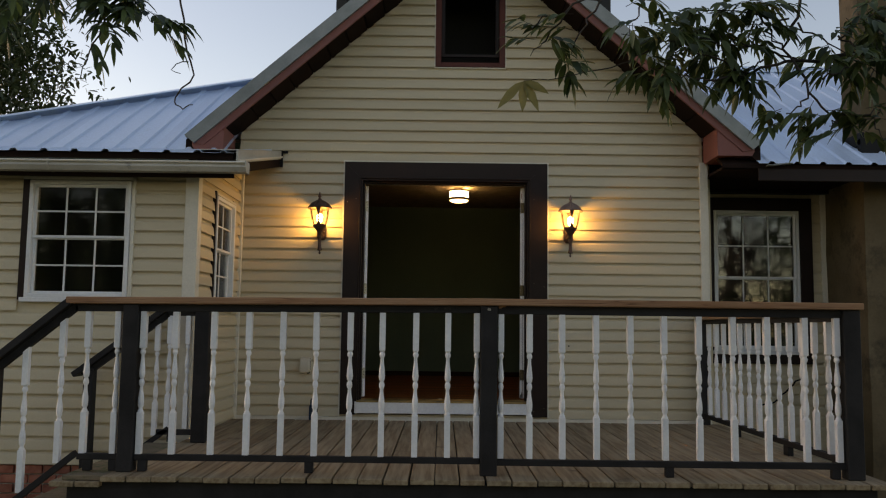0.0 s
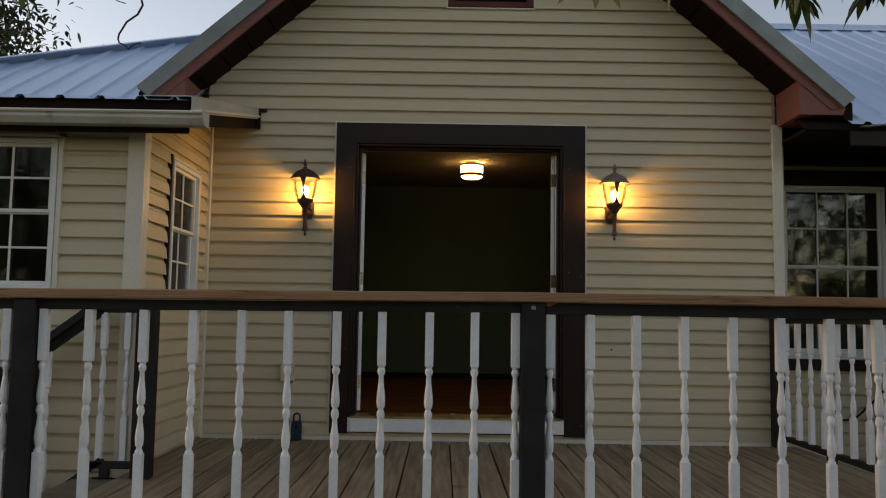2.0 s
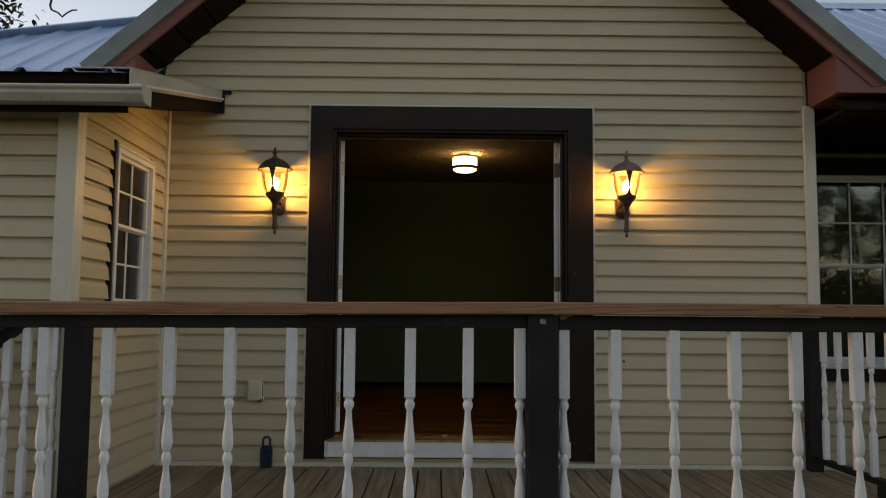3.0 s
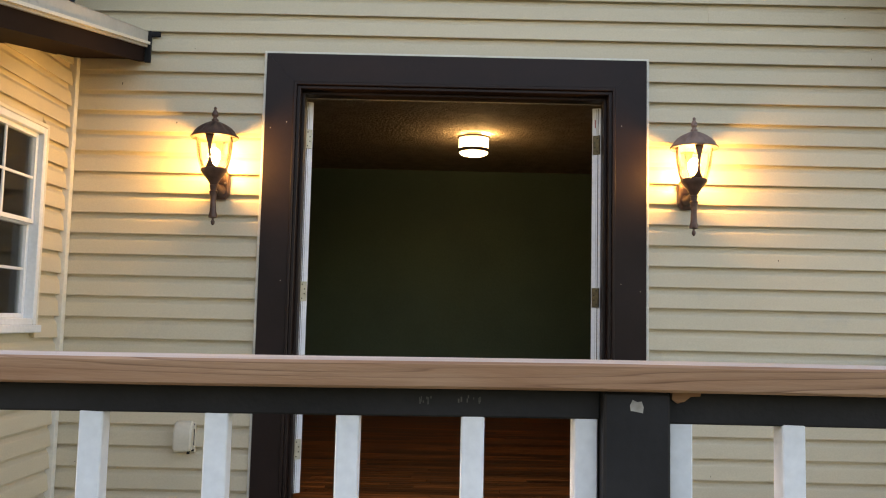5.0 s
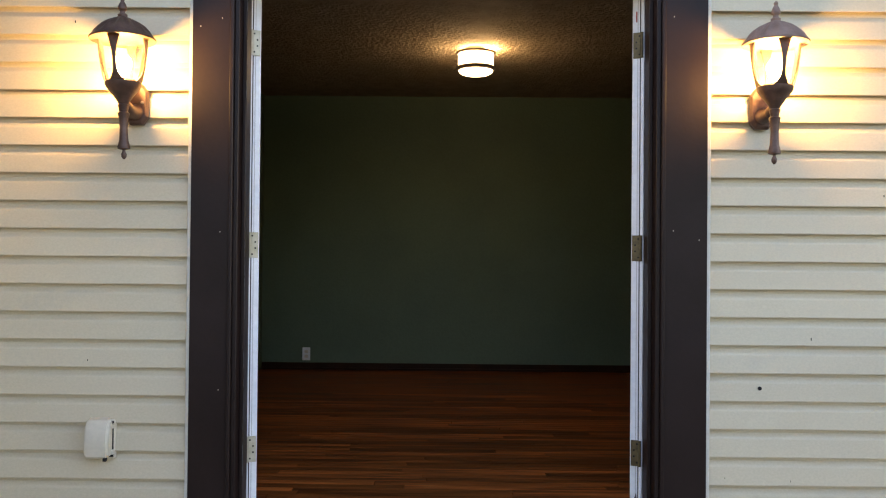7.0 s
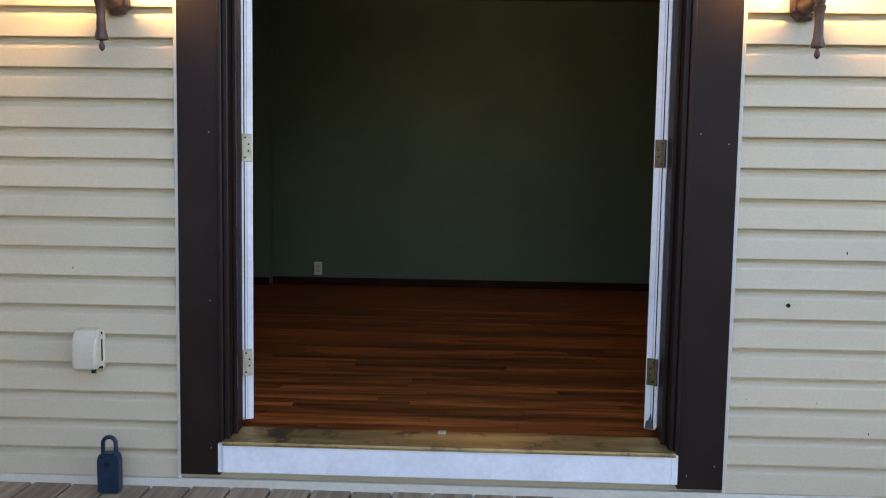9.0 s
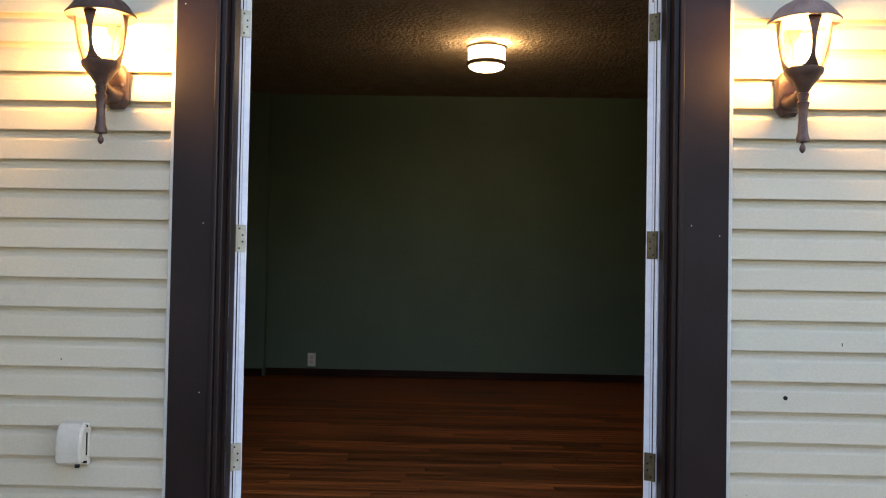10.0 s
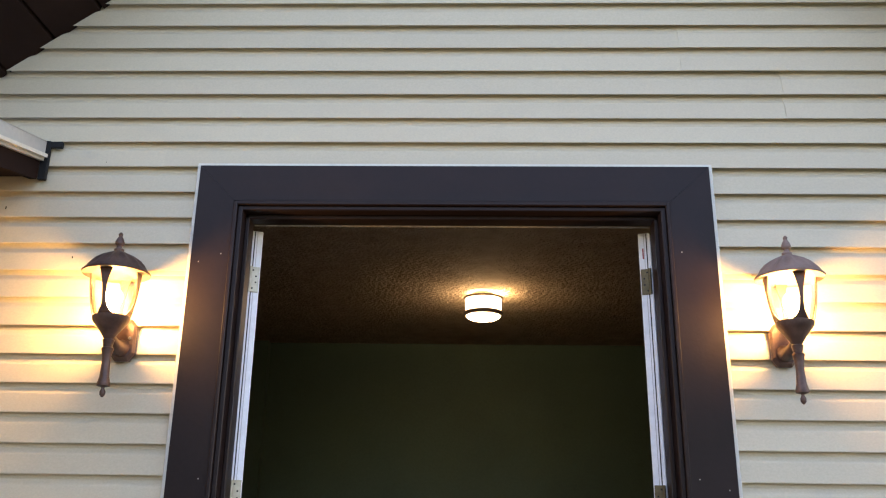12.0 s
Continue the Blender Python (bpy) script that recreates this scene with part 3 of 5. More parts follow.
def screws(parent, spots):
    bm = bmesh.new()
    for p in spots:
        add_box(bm, p[0] - 0.006, p[0] + 0.006, p[1] - 0.006, p[1] + 0.006, p[2], p[2] + 0.008)
    o = part("screw", bm, M_HOLE, parent)
    tagged(o, kind="stuff")


MZ = lambda y: 2.40 + 0.565 * (y + 0.45)      # main roof
LZ = lambda y: 2.132 + 0.222 * (y + 1.66)     # low wing roof
HIP = lambda x: min(3.0, -0.45 + (x + 5.4) * 0.745)

roof_l = tagged(new("roof_left"), "ribbed blue grey metal roof with a hip over the wing", "roof", kind="structure")
x = -5.4
while x < -2.05:
    rib_panel(roof_l, x, min(x + 0.914, -1.98), -0.47, HIP, MZ)
    x += 0.914
spots = []
for i in range(15):
    for yv in (-0.40, 0.15, 0.75, 1.35):
        xx = -5.3 + i * 0.2286
        if HIP(xx) > yv + 0.1:
            spots.append((xx + 0.03, yv, MZ(yv)))
screws(roof_l, spots)
# hip cap
a, b = Vector((-5.4, -0.45, 2.42)), Vector((-0.77, 3.0, MZ(3.0) + 0.02))
d = (b - a).normalized()
up = Vector((-0.12, 0.16, 0.98))
sd = d.cross(up).normalized()
bm = bmesh.new()
cap = [(-0.10, -0.035), (-0.10, -0.028), (0.0, 0.028), (0.10, -0.06), (0.10, -0.067), (0.0, 0.020)]
A = [bm.verts.new(a + sd * -u + up * v + up * 0.03) for u, v in cap]
B = [bm.verts.new(b + sd * -u + up * v + up * 0.03) for u, v in cap]
for i in range(6):
    bm.faces.new((A[i], A[(i + 1) % 6], B[(i + 1) % 6], B[i]))
bm.faces.new(A[::-1]), bm.faces.new(B)
part("hip_cap", bm, M_ROOF, roof_l)
# black strip painting the shade in the gap under the cap's edge
bm = bmesh.new()
gap = [(0.086, -0.084), (0.098, -0.084), (0.098, -0.064), (0.086, -0.064)]
A = [bm.verts.new(a + sd * -u + up * v + up * 0.03) for u, v in gap]
B = [bm.verts.new(b + sd * -u + up * v + up * 0.03) for u, v in gap]
for i in range(4):
    bm.faces.new((A[i], A[(i + 1) % 4], B[(i + 1) % 4], B[i]))
bm.faces.new(A[::-1]), bm.faces.new(B)
part("closure_strip", bm, M_HOLE, roof_l, "dark gap under the hip cap, painted as a black strip")
part("back_slope", prism([(0.6, 2.95), (3.0, 4.30), (6.4, 2.38), (6.4, 2.30), (3.0, 4.2), (0.6, 2.88)], "x", -0.9, 2.3), M_INNER, roof_l)
bm = bmesh.new()
v = [bm.verts.new(p) for p in ((-5.4, -0.45, 2.38), (-0.77, 3.0, 4.32), (-5.4, 6.4, 2.38))]
bm.faces.new(v)
part("end_slope", bm, M_ROOF, roof_l)

roof_w = tagged(new("roof_wing"), "low ribbed metal roof edge over the wing with metal drip edge", "roof", kind="structure")
x = -5.4
while x < -1.62:
    rib_panel(roof_w, x, min(x + 0.914, -1.59), -1.68, (lambda u: -0.02 if u > -2.3 else -0.445), LZ)
    x += 0.914
# deck board under the sheets, dark at the eave; sloped soffit; rake trim
# the board's dark colour paints the shadow line above the gutter lip
part("roof_board", prism([(-1.64, LZ(-1.64) - 0.006), (-0.02, LZ(-0.02) - 0.006), (-0.02, LZ(-0.02) - 0.03), (-1.64, LZ(-1.64) - 0.055)], "x", -5.4, -1.60), M_SOFFIT, roof_w)
part("soffit", prism([(-1.60, 2.000), (-1.40, 2.05), (-0.02, 2.36), (-0.02, 2.385), (-1.60, 2.06)], "x", -5.4, -1.60), M_SOFFIT, roof_w)
# dark fascia, hung low to paint the shade band below the gutter
part("fascia", box(-5.4, -1.60, -1.605, -1.585, 1.952, 2.085, 0.002), M_SOFFIT, roof_w)
part("rake_board", prism([(-1.60, 1.99), (-0.03, 2.345), (-0.03, 2.425), (-1.60, 2.07)], "x", -1.60, -1.575), M_SOFFIT, roof_w)
part("rake_trim", prism([(-1.66, 2.055), (-0.03, 2.42), (-0.03, 2.50), (-1.66, LZ(-1.66) + 0.022)], "x", -1.574, -1.560), M_GUTTER, roof_w, "beige metal rake trim")
part("trim_lip", prism([(-1.655, 2.068), (-0.035, 2.432), (-0.035, 2.446), (-1.655, 2.082)], "x", -1.560, -1.545), M_TRIMW, roof_w)
part("rake_cover", prism([(-1.66, LZ(-1.66) + 0.02), (-0.03, 2.498), (-0.03, 2.502), (-1.66, LZ(-1.66) + 0.026)], "x", -1.85, -1.560), M_GUTTER, roof_w)
part("end_bracket", boxes([(-1.575, -1.545, -0.03, -0.012, 2.345, 2.505), (-1.56, -1.50, -0.028, -0.012, 2.478, 2.503)], 0.002), M_HOLE, roof_w, "black metal end bracket")

gut = tagged(new("gutter"), "dirty beige metal gutter along the wing's eave", "gutter", kind="structure")
prof = [(-1.60, 2.040), (-1.70, 2.050), (-1.712, 2.046), (-1.703, 2.034), (-1.713, 2.016), (-1.69, 1.982), (-1.60, 1.982)]
part("trough", prism(prof, "x", -5.4, -1.492), M_GUTTER, gut)
part("lip", prism([(-1.716, 2.042), (-1.722, 2.050), (-1.716, 2.058), (-1.70, 2.058), (-1.70, 2.051)], "x", -5.4, -1.490), M_TRIMW, gut)
part("end_cap", prism([(y, z) for y, z in [(-1.60, 2.062), (-1.72, 2.062), (-1.72, 2.012), (-1.695, 1.978), (-1.60, 1.978)]], "x", -1.492, -1.485), M_GUTTER, gut)
part("joint", prism([(-1.60, 2.060), (-1.717, 2.060), (-1.717, 2.014), (-1.692, 1.979), (-1.60, 1.979)], "x", -2.96, -2.945), M_GUTTER, gut)

roof_r = tagged(new("roof_right"), "ribbed pale metal roof beside the chimney", "roof", kind="structure")
RZ = lambda y: 2.36 + 0.565 * (y + 0.45)
x = 2.79
while x < 7.5:
    rib_panel(roof_r, x, x + 0.914, -0.47, lambda u: 3.0, RZ)
    x += 0.914
screws(roof_r, [(2.91 + i * 0.2286, yv, RZ(yv)) for i in range(14) for yv in (-0.4, 0.2, 0.9, 1.6)])
part("ridge_cap", prism([(2.86, RZ(2.86) + 0.022), (3.0, RZ(3.0) + 0.05), (3.14, RZ(2.86) + 0.022), (3.14, RZ(2.86) + 0.03), (3.0, RZ(3.0) + 0.06), (2.86, RZ(2.86) + 0.03)], "x", 2.3, 7.6), M_ROOF, roof_r)
part("back_slope", prism([(3.0, 4.28), (6.4, 2.34), (6.4, 2.30), (3.0, 4.24)], "x", 2.3, 7.6), M_ROOF, roof_r)
part("roof_board", prism([(-0.43, 2.345), (3.0, 4.28), (3.0, 4.25), (-0.43, 2.31)], "x", 2.48, 7.6), M_SOFFIT, roof_r)
part("fascia", box(2.80, 7.6, -0.425, -0.40, 2.20, 2.345, 0.003), M_BROWN, roof_r)
part("porch_soffit", box(2.48, 7.6, -0.40, 0.71, 2.30, 2.325), M_SOFFIT, roof_r)
part("porch_beam", box(2.48, 3.95, 0.60, 0.70, 2.26, 2.30), M_BROWN, roof_r)
bm = bmesh.new()
for i in range(4):
    add_box(bm, 2.86 + i * 0.05, 2.93 + i * 0.05, -0.50, -0.44, 2.325 + 0.006 * i, 2.332 + 0.006 * i)
part("bent_flashing", bm, M_GALV, roof_r, "bent loose strip of flashing")

# gable roof: slabs, metal edge, red fascia, panelled soffit, boxed returns
roof_g = tagged(new("roof_gable"), "steep gable roof edge with grey metal trim and red brown fascia", "roof", kind="structure")
TOPV = 0.215
for sgn in (-1, 1):
    tip = CX + sgn * 2.59
    def pt(x, dv):
        return (x, soffit_z(x) + dv)
    xo, xi = tip, CX
    part("roof_slab", prism([pt(xo, TOPV - 0.03), pt(xi, TOPV - 0.03), pt(xi, 0.02), pt(xo, 0.02)], "y", -0.40, 0.012), M_SOFFIT, roof_g)
    part("roof_slab", prism([pt(xo, TOPV - 0.03), pt(xi, TOPV - 0.03), pt(xi, 0.06), pt(xo, 0.06)], "y", 0.012, 5.2), M_ROOF, roof_g)
    part("metal_edge", prism([pt(xo, TOPV), pt(xi, TOPV), pt(xi, 0.070), pt(xo - sgn * 0.085, 0.070)], "y", -0.455, -0.425), M_GALV, roof_g, "dull grey galvanised edge trim")
    part("metal_top", prism([pt(xo, TOPV), pt(xi, TOPV), pt(xi, TOPV - 0.012), pt(xo, TOPV - 0.012)], "y", -0.425, 0.3), M_GALV, roof_g)
    part("fascia", prism([pt(xo - sgn * 0.06, 0.10), pt(xi, 0.10), pt(xi, -0.012), pt(xo - sgn * 0.165, -0.012)], "y", -0.425, -0.400), M_RED, roof_g, "red brown painted fascia board")
    # soffit panels across the rake
    n = 13
    for i in range(n):
        xa = CX + sgn * (0.004 + 2.20 * i / n)
        xb = CX + sgn * (2.20 * (i + 1) / n - 0.010)
        part("soffit_panel", prism([pt(xa, 0.0), pt(xb, 0.0), pt(xb, 0.019), pt(xa, 0.019)], "y", -0.398, 0.010), M_SOFFIT, roof_g)
    xin = CX + sgn * (2.20 if sgn > 0 else 2.25)
    xout = CX + sgn * 2.53
    body = [(xin, 2.425), (xout - sgn * 0.02, 2.425), (xout, 2.46), (xout - sgn * 0.0, soffit_z(xout) + 0.10), (xin, soffit_z(xin) + 0.01)]
    part("return_box", prism(body, "y", -0.415, 0.011), M_RED, roof_g, "boxed red brown eave return")
part("ridge_cap", prism([(CX - 0.16, soffit_z(CX + 0.16) + TOPV + 0.01), (CX, soffit_z(CX) + TOPV + 0.03), (CX + 0.16, soffit_z(CX + 0.16) + TOPV + 0.01), (CX, soffit_z(CX) + TOPV - 0.02)], "y", -0.45, 5.2), M_ROOF, roof_g)

# ---- chimney ----
ch = empty("chimney", "stained tan stucco chimney rising through the metal roof", "chimney")
bm = box(3.90, 4.75, -0.10, 0.711, -0.80, 2.75, 0.0)
bmesh.ops.subdivide_edges(bm, edges=bm.edges[:], cuts=12, use_grid_fill=True)
for v in bm.verts:
    v.co += Vector((noise.noise(v.co * 2.3), noise.noise(v.co * 2.3 + Vector((9, 0, 0))), 0)) * 0.012
part("shaft", bm, M_STUCCO, ch, smooth=True)
bm = box(3.905, 4.74, -0.095, 0.26, 2.75, 5.6, 0.0)
bmesh.ops.subdivide_edges(bm, edges=bm.edges[:], cuts=10, use_grid_fill=True)
for v in bm.verts:
    v.co += Vector((noise.noise(v.co * 2.3), noise.noise(v.co * 2.3 + Vector((9, 0, 0))), 0)) * 0.012
part("chimney_top", bm, M_STUCCO, ch, smooth=True)
part("flashing", boxes([(3.86, 3.90, -0.16, 0.30, 2.60, 2.72), (3.86, 4.80, -0.17, -0.10, 2.50, 2.66)], 0.004), M_HOLE, ch, "tarred black flashing")

# ---- door surround ----
dr = tagged(new("door_frame"), "dark brown painted casing round the open double doorway", "door frame", kind="structure")
part("casing", prism([(-0.955, 0.05), (-0.815, 0.05), (-0.815, 2.262), (-0.955, 2.405)], "y", -0.026, 0.012), M_BROWN, dr)
part("casing", prism([(0.955, 0.045), (0.955, 2.405), (0.80, 2.262), (0.80, 0.045)], "y", -0.026, 0.012), M_BROWN, dr)
part("casing", prism([(-0.955, 2.4055), (-0.815, 2.2625), (0.80, 2.2625), (0.955, 2.4055)], "y", -0.0255, 0.012), M_BROWN, dr)
part("jamb", boxes([(-0.815, -0.800, -0.034, 0.05, 0.17, 2.262), (-0.80, -0.782, -0.02, 0.14, 0.17, 2.245), (-0.782, -0.766, 0.03, 0.10, 0.17, 2.228)], 0.003), M_BROWN, dr)
part("jamb", boxes([(0.785, 0.80, -0.034, 0.05, 0.17, 2.262), (0.767, 0.785, -0.02, 0.14, 0.17, 2.245), (0.751, 0.767, 0.03, 0.10, 0.17, 2.228)], 0.003), M_BROWN, dr)
part("head_jamb", boxes([(-0.815, 0.80, -0.033, 0.05, 2.246, 2.263), (-0.80, 0.785, -0.019, 0.14, 2.229, 2.245), (-0.782, 0.767, 0.03, 0.10, 2.212, 2.228)], 0.003), M_BROWN, dr)
part("miter_joint", prism([(0.8005, 2.262), (0.8025, 2.262), (0.955, 2.4035), (0.953, 2.4045)], "y", -0.0268, -0.024), M_HOLE, dr, "open miter joint of the casing")
part("weatherstrip", box(-0.765, 0.75, 0.097, 0.103, 2.206, 2.211, 0.001), M_CHIP, dr, "thin white weatherstrip, partly torn")
part("edge_channel", boxes([(-0.970, -0.956, -0.017, 0.012, 0.03, 2.412), (0.956, 0.970, -0.017, 0.012, 0.03, 2.412), (-0.970, 0.970, -0.015, 0.012, 2.408, 2.420)], 0.002), M_TRIMW, dr)
part("sill_board", boxes([(-0.801, 0.772, -0.045, 0.012, 0.064, 0.171)], 0.004), M_WHITE, dr, "white painted riser board under the threshold")
part("sill_end", boxes([(-0.818, -0.802, -0.040, 0.010, 0.064, 0.168), (0.773, 0.796, -0.040, 0.010, 0.064, 0.168)], 0.002), M_WHITE, dr)
part("threshold", prism([(-0.050, 0.172), (-0.046, 0.178), (0.03, 0.183), (0.07, 0.190), (0.092, 0.190), (0.114, 0.180), (0.114, 0.165), (-0.050, 0.165)], "x", -0.80, 0.785), M_BRASS, dr, "worn brass threshold")
part("threshold_catch", boxes([(-0.045, -0.015, 0.066, 0.094, 0.188, 0.196)], 0.002), M_BRASSP, dr)
bm = bmesh.new()
rnd = random.Random(5)
for sx in (-0.925, -0.845, 0.83, 0.925):
    for zz in (0.12, 0.65, 1.26, 2.05):
        zz += rnd.uniform(-0.03, 0.03)
        if rnd.random() < 0.7:
            add_box(bm, sx - 0.0014, sx + 0.0014, -0.0272, -0.0255, zz, zz + 0.004)
o = part("nail_head", bm, M_PLAST, dr)
tagged(o, kind="stuff")

# old white paint showing along the chipped jamb edges
bm = bmesh.new()
for sx in (-0.7655, 0.7505):
    zz = 0.25
    while zz < 2.15:
        ln = rnd.uniform(0.02, 0.16)
        if rnd.random() < 0.62:
            add_box(bm, sx - rnd.uniform(0.0004, 0.0014), sx + rnd.uniform(0.0004, 0.0010), 0.0288, 0.0312, zz, zz + ln)
        zz += ln + rnd.uniform(0.005, 0.06)
o = part("chipped_paint", bm, M_SCUFF, dr, "old pale paint along the chipped edges")
tagged(o, kind="stuff")

# ---- open door leaves ----
def door_leaf(name, xh, sgn, angle, label, brass):
    """Leaf hinged at xh; built along +y from the hinge edge, then swung back."""
    leaf = tagged(new(name), label, "door", group="double door leaves", kind="structure")
    leaf.matrix_basis = pose(xh, 0.145, 0.200, 0, 0, angle)
    t = 0.044
    x0, x1 = (0.0, t) if sgn < 0 else (-t, 0.0)
    W, Hh = 0.735, 2.005
    part("stile", box(x0, x1, 0.0, 0.11, 0.0, Hh, 0.003), M_WHITE, leaf)
    part("stile", box(x0, x1, W - 0.11, W, 0.0, Hh, 0.003), M_WHITE, leaf)
    part("rail", box(x0, x1, 0.11, W - 0.11, 0.0, 0.22, 0.003), M_WHITE, leaf)
    part("rail", box(x0, x1, 0.11, W - 0.11, Hh - 0.11, Hh, 0.003), M_WHITE, leaf)
    for i in range(1, 5):
        zc = 0.22 + (Hh - 0.33) * i / 5
        part("muntin", box(x0 + 0.01, x1 - 0.01, 0.11, W - 0.11, zc - 0.012, zc + 0.012, 0.003), M_WHITE, leaf)
    part("muntin", box(x0 + 0.012, x1 - 0.012, W / 2 - 0.012, W / 2 + 0.012, 0.22, Hh - 0.11, 0.003), M_WHITE, leaf)
    part("panel", box((x0 + x1) / 2 - 0.006, (x0 + x1) / 2 + 0.006, 0.112, W - 0.112, 0.222, Hh - 0.112), M_WHITE, leaf)
    part("edge_bead", box(x0 - 0.004 if sgn < 0 else x1 - 0.010, x0 + 0.010 if sgn < 0 else x1 + 0.004, -0.006, 0.002, 0.01, Hh - 0.01, 0.002), M_WHITE, leaf)
    # thin dark and grey strips paint the shadow lines beside the bead
    for ga, gb in ((0.0105, 0.0145), (0.0215, 0.0228)):
        part("groove", box(x0 + ga if sgn < 0 else x1 - gb, x0 + gb if sgn < 0 else x1 - ga, -0.0012, 0.001, 0.004, Hh - 0.004), M_HOLE if ga < 0.02 else M_CHIP, leaf)
    for zc in (0.218, 1.015, 1.808):
        h = part("hinge", boxes([(x0 + 0.012 if sgn < 0 else x0 + 0.004, x1 - 0.004 if sgn < 0 else x1 - 0.012, -0.005, 0.001, zc - 0.05, zc + 0.05)], 0.001), brass, leaf, "brass butt hinge")
        xk = x0 + 0.006 if sgn < 0 else x1 - 0.006
        k = part("knuckle", lathe([(0.006, zc - 0.05), (0.006, zc + 0.05)], 10, xk, -0.007), brass, h, smooth=True)
        for q in (-0.036, -0.012, 0.012, 0.036):
            part("screw", box((x0 + x1) / 2 - 0.003 + 0.006 * sgn * (1 if q in (-0.036, 0.036) else -1), (x0 + x1) / 2 + 0.003 + 0.006 * sgn * (1 if q in (-0.036, 0.036) else -1), -0.0062, -0.004, zc + q - 0.003, zc + q + 0.003), M_HOLE, h)
    return leaf


door_leaf("door_1", -0.783, -1, 22, "white panelled wooden door leaf swung open indoors", M_BRASSP)
right_leaf = door_leaf("door_2", 0.757, 1, -22, "white panelled wooden door leaf swung open, aged brass hinges", M_BRASSD)
part("paint_smear", box(-0.030, -0.025, -0.0016, 0.0005, 1.900, 1.942), M_SMEAR, right_leaf, "small red paint smear")
part("worn_corner", prism([(-0.040, 0.004), (-0.016, 0.004), (-0.014, 0.03), (-0.020, 0.062), (-0.028, 0.038), (-0.037, 0.03)], "y", -0.0016, 0.0005), M_SCUFF, right_leaf, "worn dark lower corner")

# ---- room behind the doorway ----
FZ, CZ, BY = 0.17, 2.61, 4.30
room = part("wall_room", boxes([(-1.66, 2.28, BY, BY + 0.1, 0.0, CZ), (-2.3, -1.66, BY - 0.09, BY + 0.1, 0.0, CZ), (2.28, 2.38, 0.16, BY + 0.1, 0.0, CZ), (-2.4, -2.3, 0.16, BY + 0.1, 0.0, CZ)]), M_GREEN, None)
tagged(room, "dim green painted room walls", "wall", kind="structure")
inner = part("wall_inner", boxes([(-2.4, -0.83, 0.141, 0.16, 0.0, CZ), (0.82, 2.38, 0.141, 0.16, 0.0, CZ), (-0.83, 0.82, 0.141, 0.16, 2.235, CZ)]), M_GREEN, None)
tagged(inner, "green inner face of the front wall", "wall", kind="structure")
ceil = part("ceiling", box(-2.4, 2.38, 0.141, BY + 0.1, CZ, CZ + 0.04), M_CEIL, None)
tagged(ceil, "brownish textured ceiling", "ceiling", kind="structure")
for xa, xb, yb in ((-1.658, 2.28, BY), (-2.3, -1.67, BY - 0.09)):
    o = part("baseboard", boxes([(xa, xb, yb - 0.016, yb - 0.001, FZ, FZ + 0.062), (xa, xb, yb - 0.028, yb - 0.016, FZ, FZ + 0.02)], 0.003), M_BASE, None)
    tagged(o, "dark stained wooden baseboard", "baseboard", kind="structure")
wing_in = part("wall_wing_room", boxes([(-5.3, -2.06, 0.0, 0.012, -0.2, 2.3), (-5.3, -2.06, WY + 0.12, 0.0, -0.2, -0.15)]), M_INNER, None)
tagged(wing_in, "wing room inside, unlit look put into a near-black colour", "wall", kind="structure")
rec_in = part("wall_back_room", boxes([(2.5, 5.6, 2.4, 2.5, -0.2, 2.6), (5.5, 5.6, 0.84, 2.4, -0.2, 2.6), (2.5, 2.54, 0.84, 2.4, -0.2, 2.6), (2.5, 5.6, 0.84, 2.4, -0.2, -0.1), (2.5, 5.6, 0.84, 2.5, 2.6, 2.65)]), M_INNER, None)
tagged(rec_in, "room behind the shaded window, its gloom put into the colour", "wall", kind="structure")

# ---- porch deck ----
deck = part("deck", boxes([(-2.12, 2.46, -2.90, 0.0, -0.24, -0.034), (-2.14, 2.46, -2.945, -2.90, -0.30, -0.034)], 0.004), M_BLACK, None)
tagged(deck, "weathered wooden porch deck on dark joists", "deck", kind="structure")
skirt = part("deck_skirt", box(-2.0, 2.42, -2.86, -2.83, -0.80, -0.30), M_BLACK, None)
tagged(skirt, "dark painted skirt board under the porch", "skirt", kind="structure")


# ---- porch railing ----
def baluster_mesh(length):
    """Turned baluster: square ends, vase and ring turnings between."""
    L, s = length, 0.0175
    bm = add_box(bmesh.new(), -s, s, -s, s, 0.0, 0.285 * L, 0.002)
    add_box(bm, -s, s, -s, s, 0.725 * L, L, 0.002)
    z0, z1 = 0.28 * L, 0.73 * L
    prof = [(0.0, 0.0165), (0.03, 0.0170), (0.05, 0.0120), (0.075, 0.0115), (0.10, 0.0165), (0.17, 0.0185), (0.24, 0.0170), (0.33, 0.0115), (0.40, 0.0095),
            (0.43, 0.0150), (0.46, 0.0170), (0.49, 0.0150), (0.52, 0.0100), (0.545, 0.0160), (0.60, 0.0185), (0.68, 0.0165), (0.80, 0.0110), (0.88, 0.0095),
            (0.91, 0.0160), (0.94, 0.0165), (0.965, 0.0120), (1.0, 0.0165)]
    seg = 10
    rings = [[bm.verts.new((r * math.cos(2 * math.pi * k / seg), r * math.sin(2 * math.pi * k / seg), z0 + (z1 - z0) * t)) for k in range(seg)] for t, r in prof]
    for a, b in zip(rings, rings[1:]):
        for k in range(seg):
            bm.faces.new((a[k], a[(k + 1) % seg], b[(k + 1) % seg], b[k]))
    me = bpy.data.meshes.new("baluster")
    bmesh.ops.recalc_face_normals(bm, faces=bm.faces[:])
    bm.to_mesh(me)
    bm.free()
    me.materials.append(M_WHITE)
    me.shade_smooth()
    me.set_sharp_from_angle(angle=radians(35))
    return me


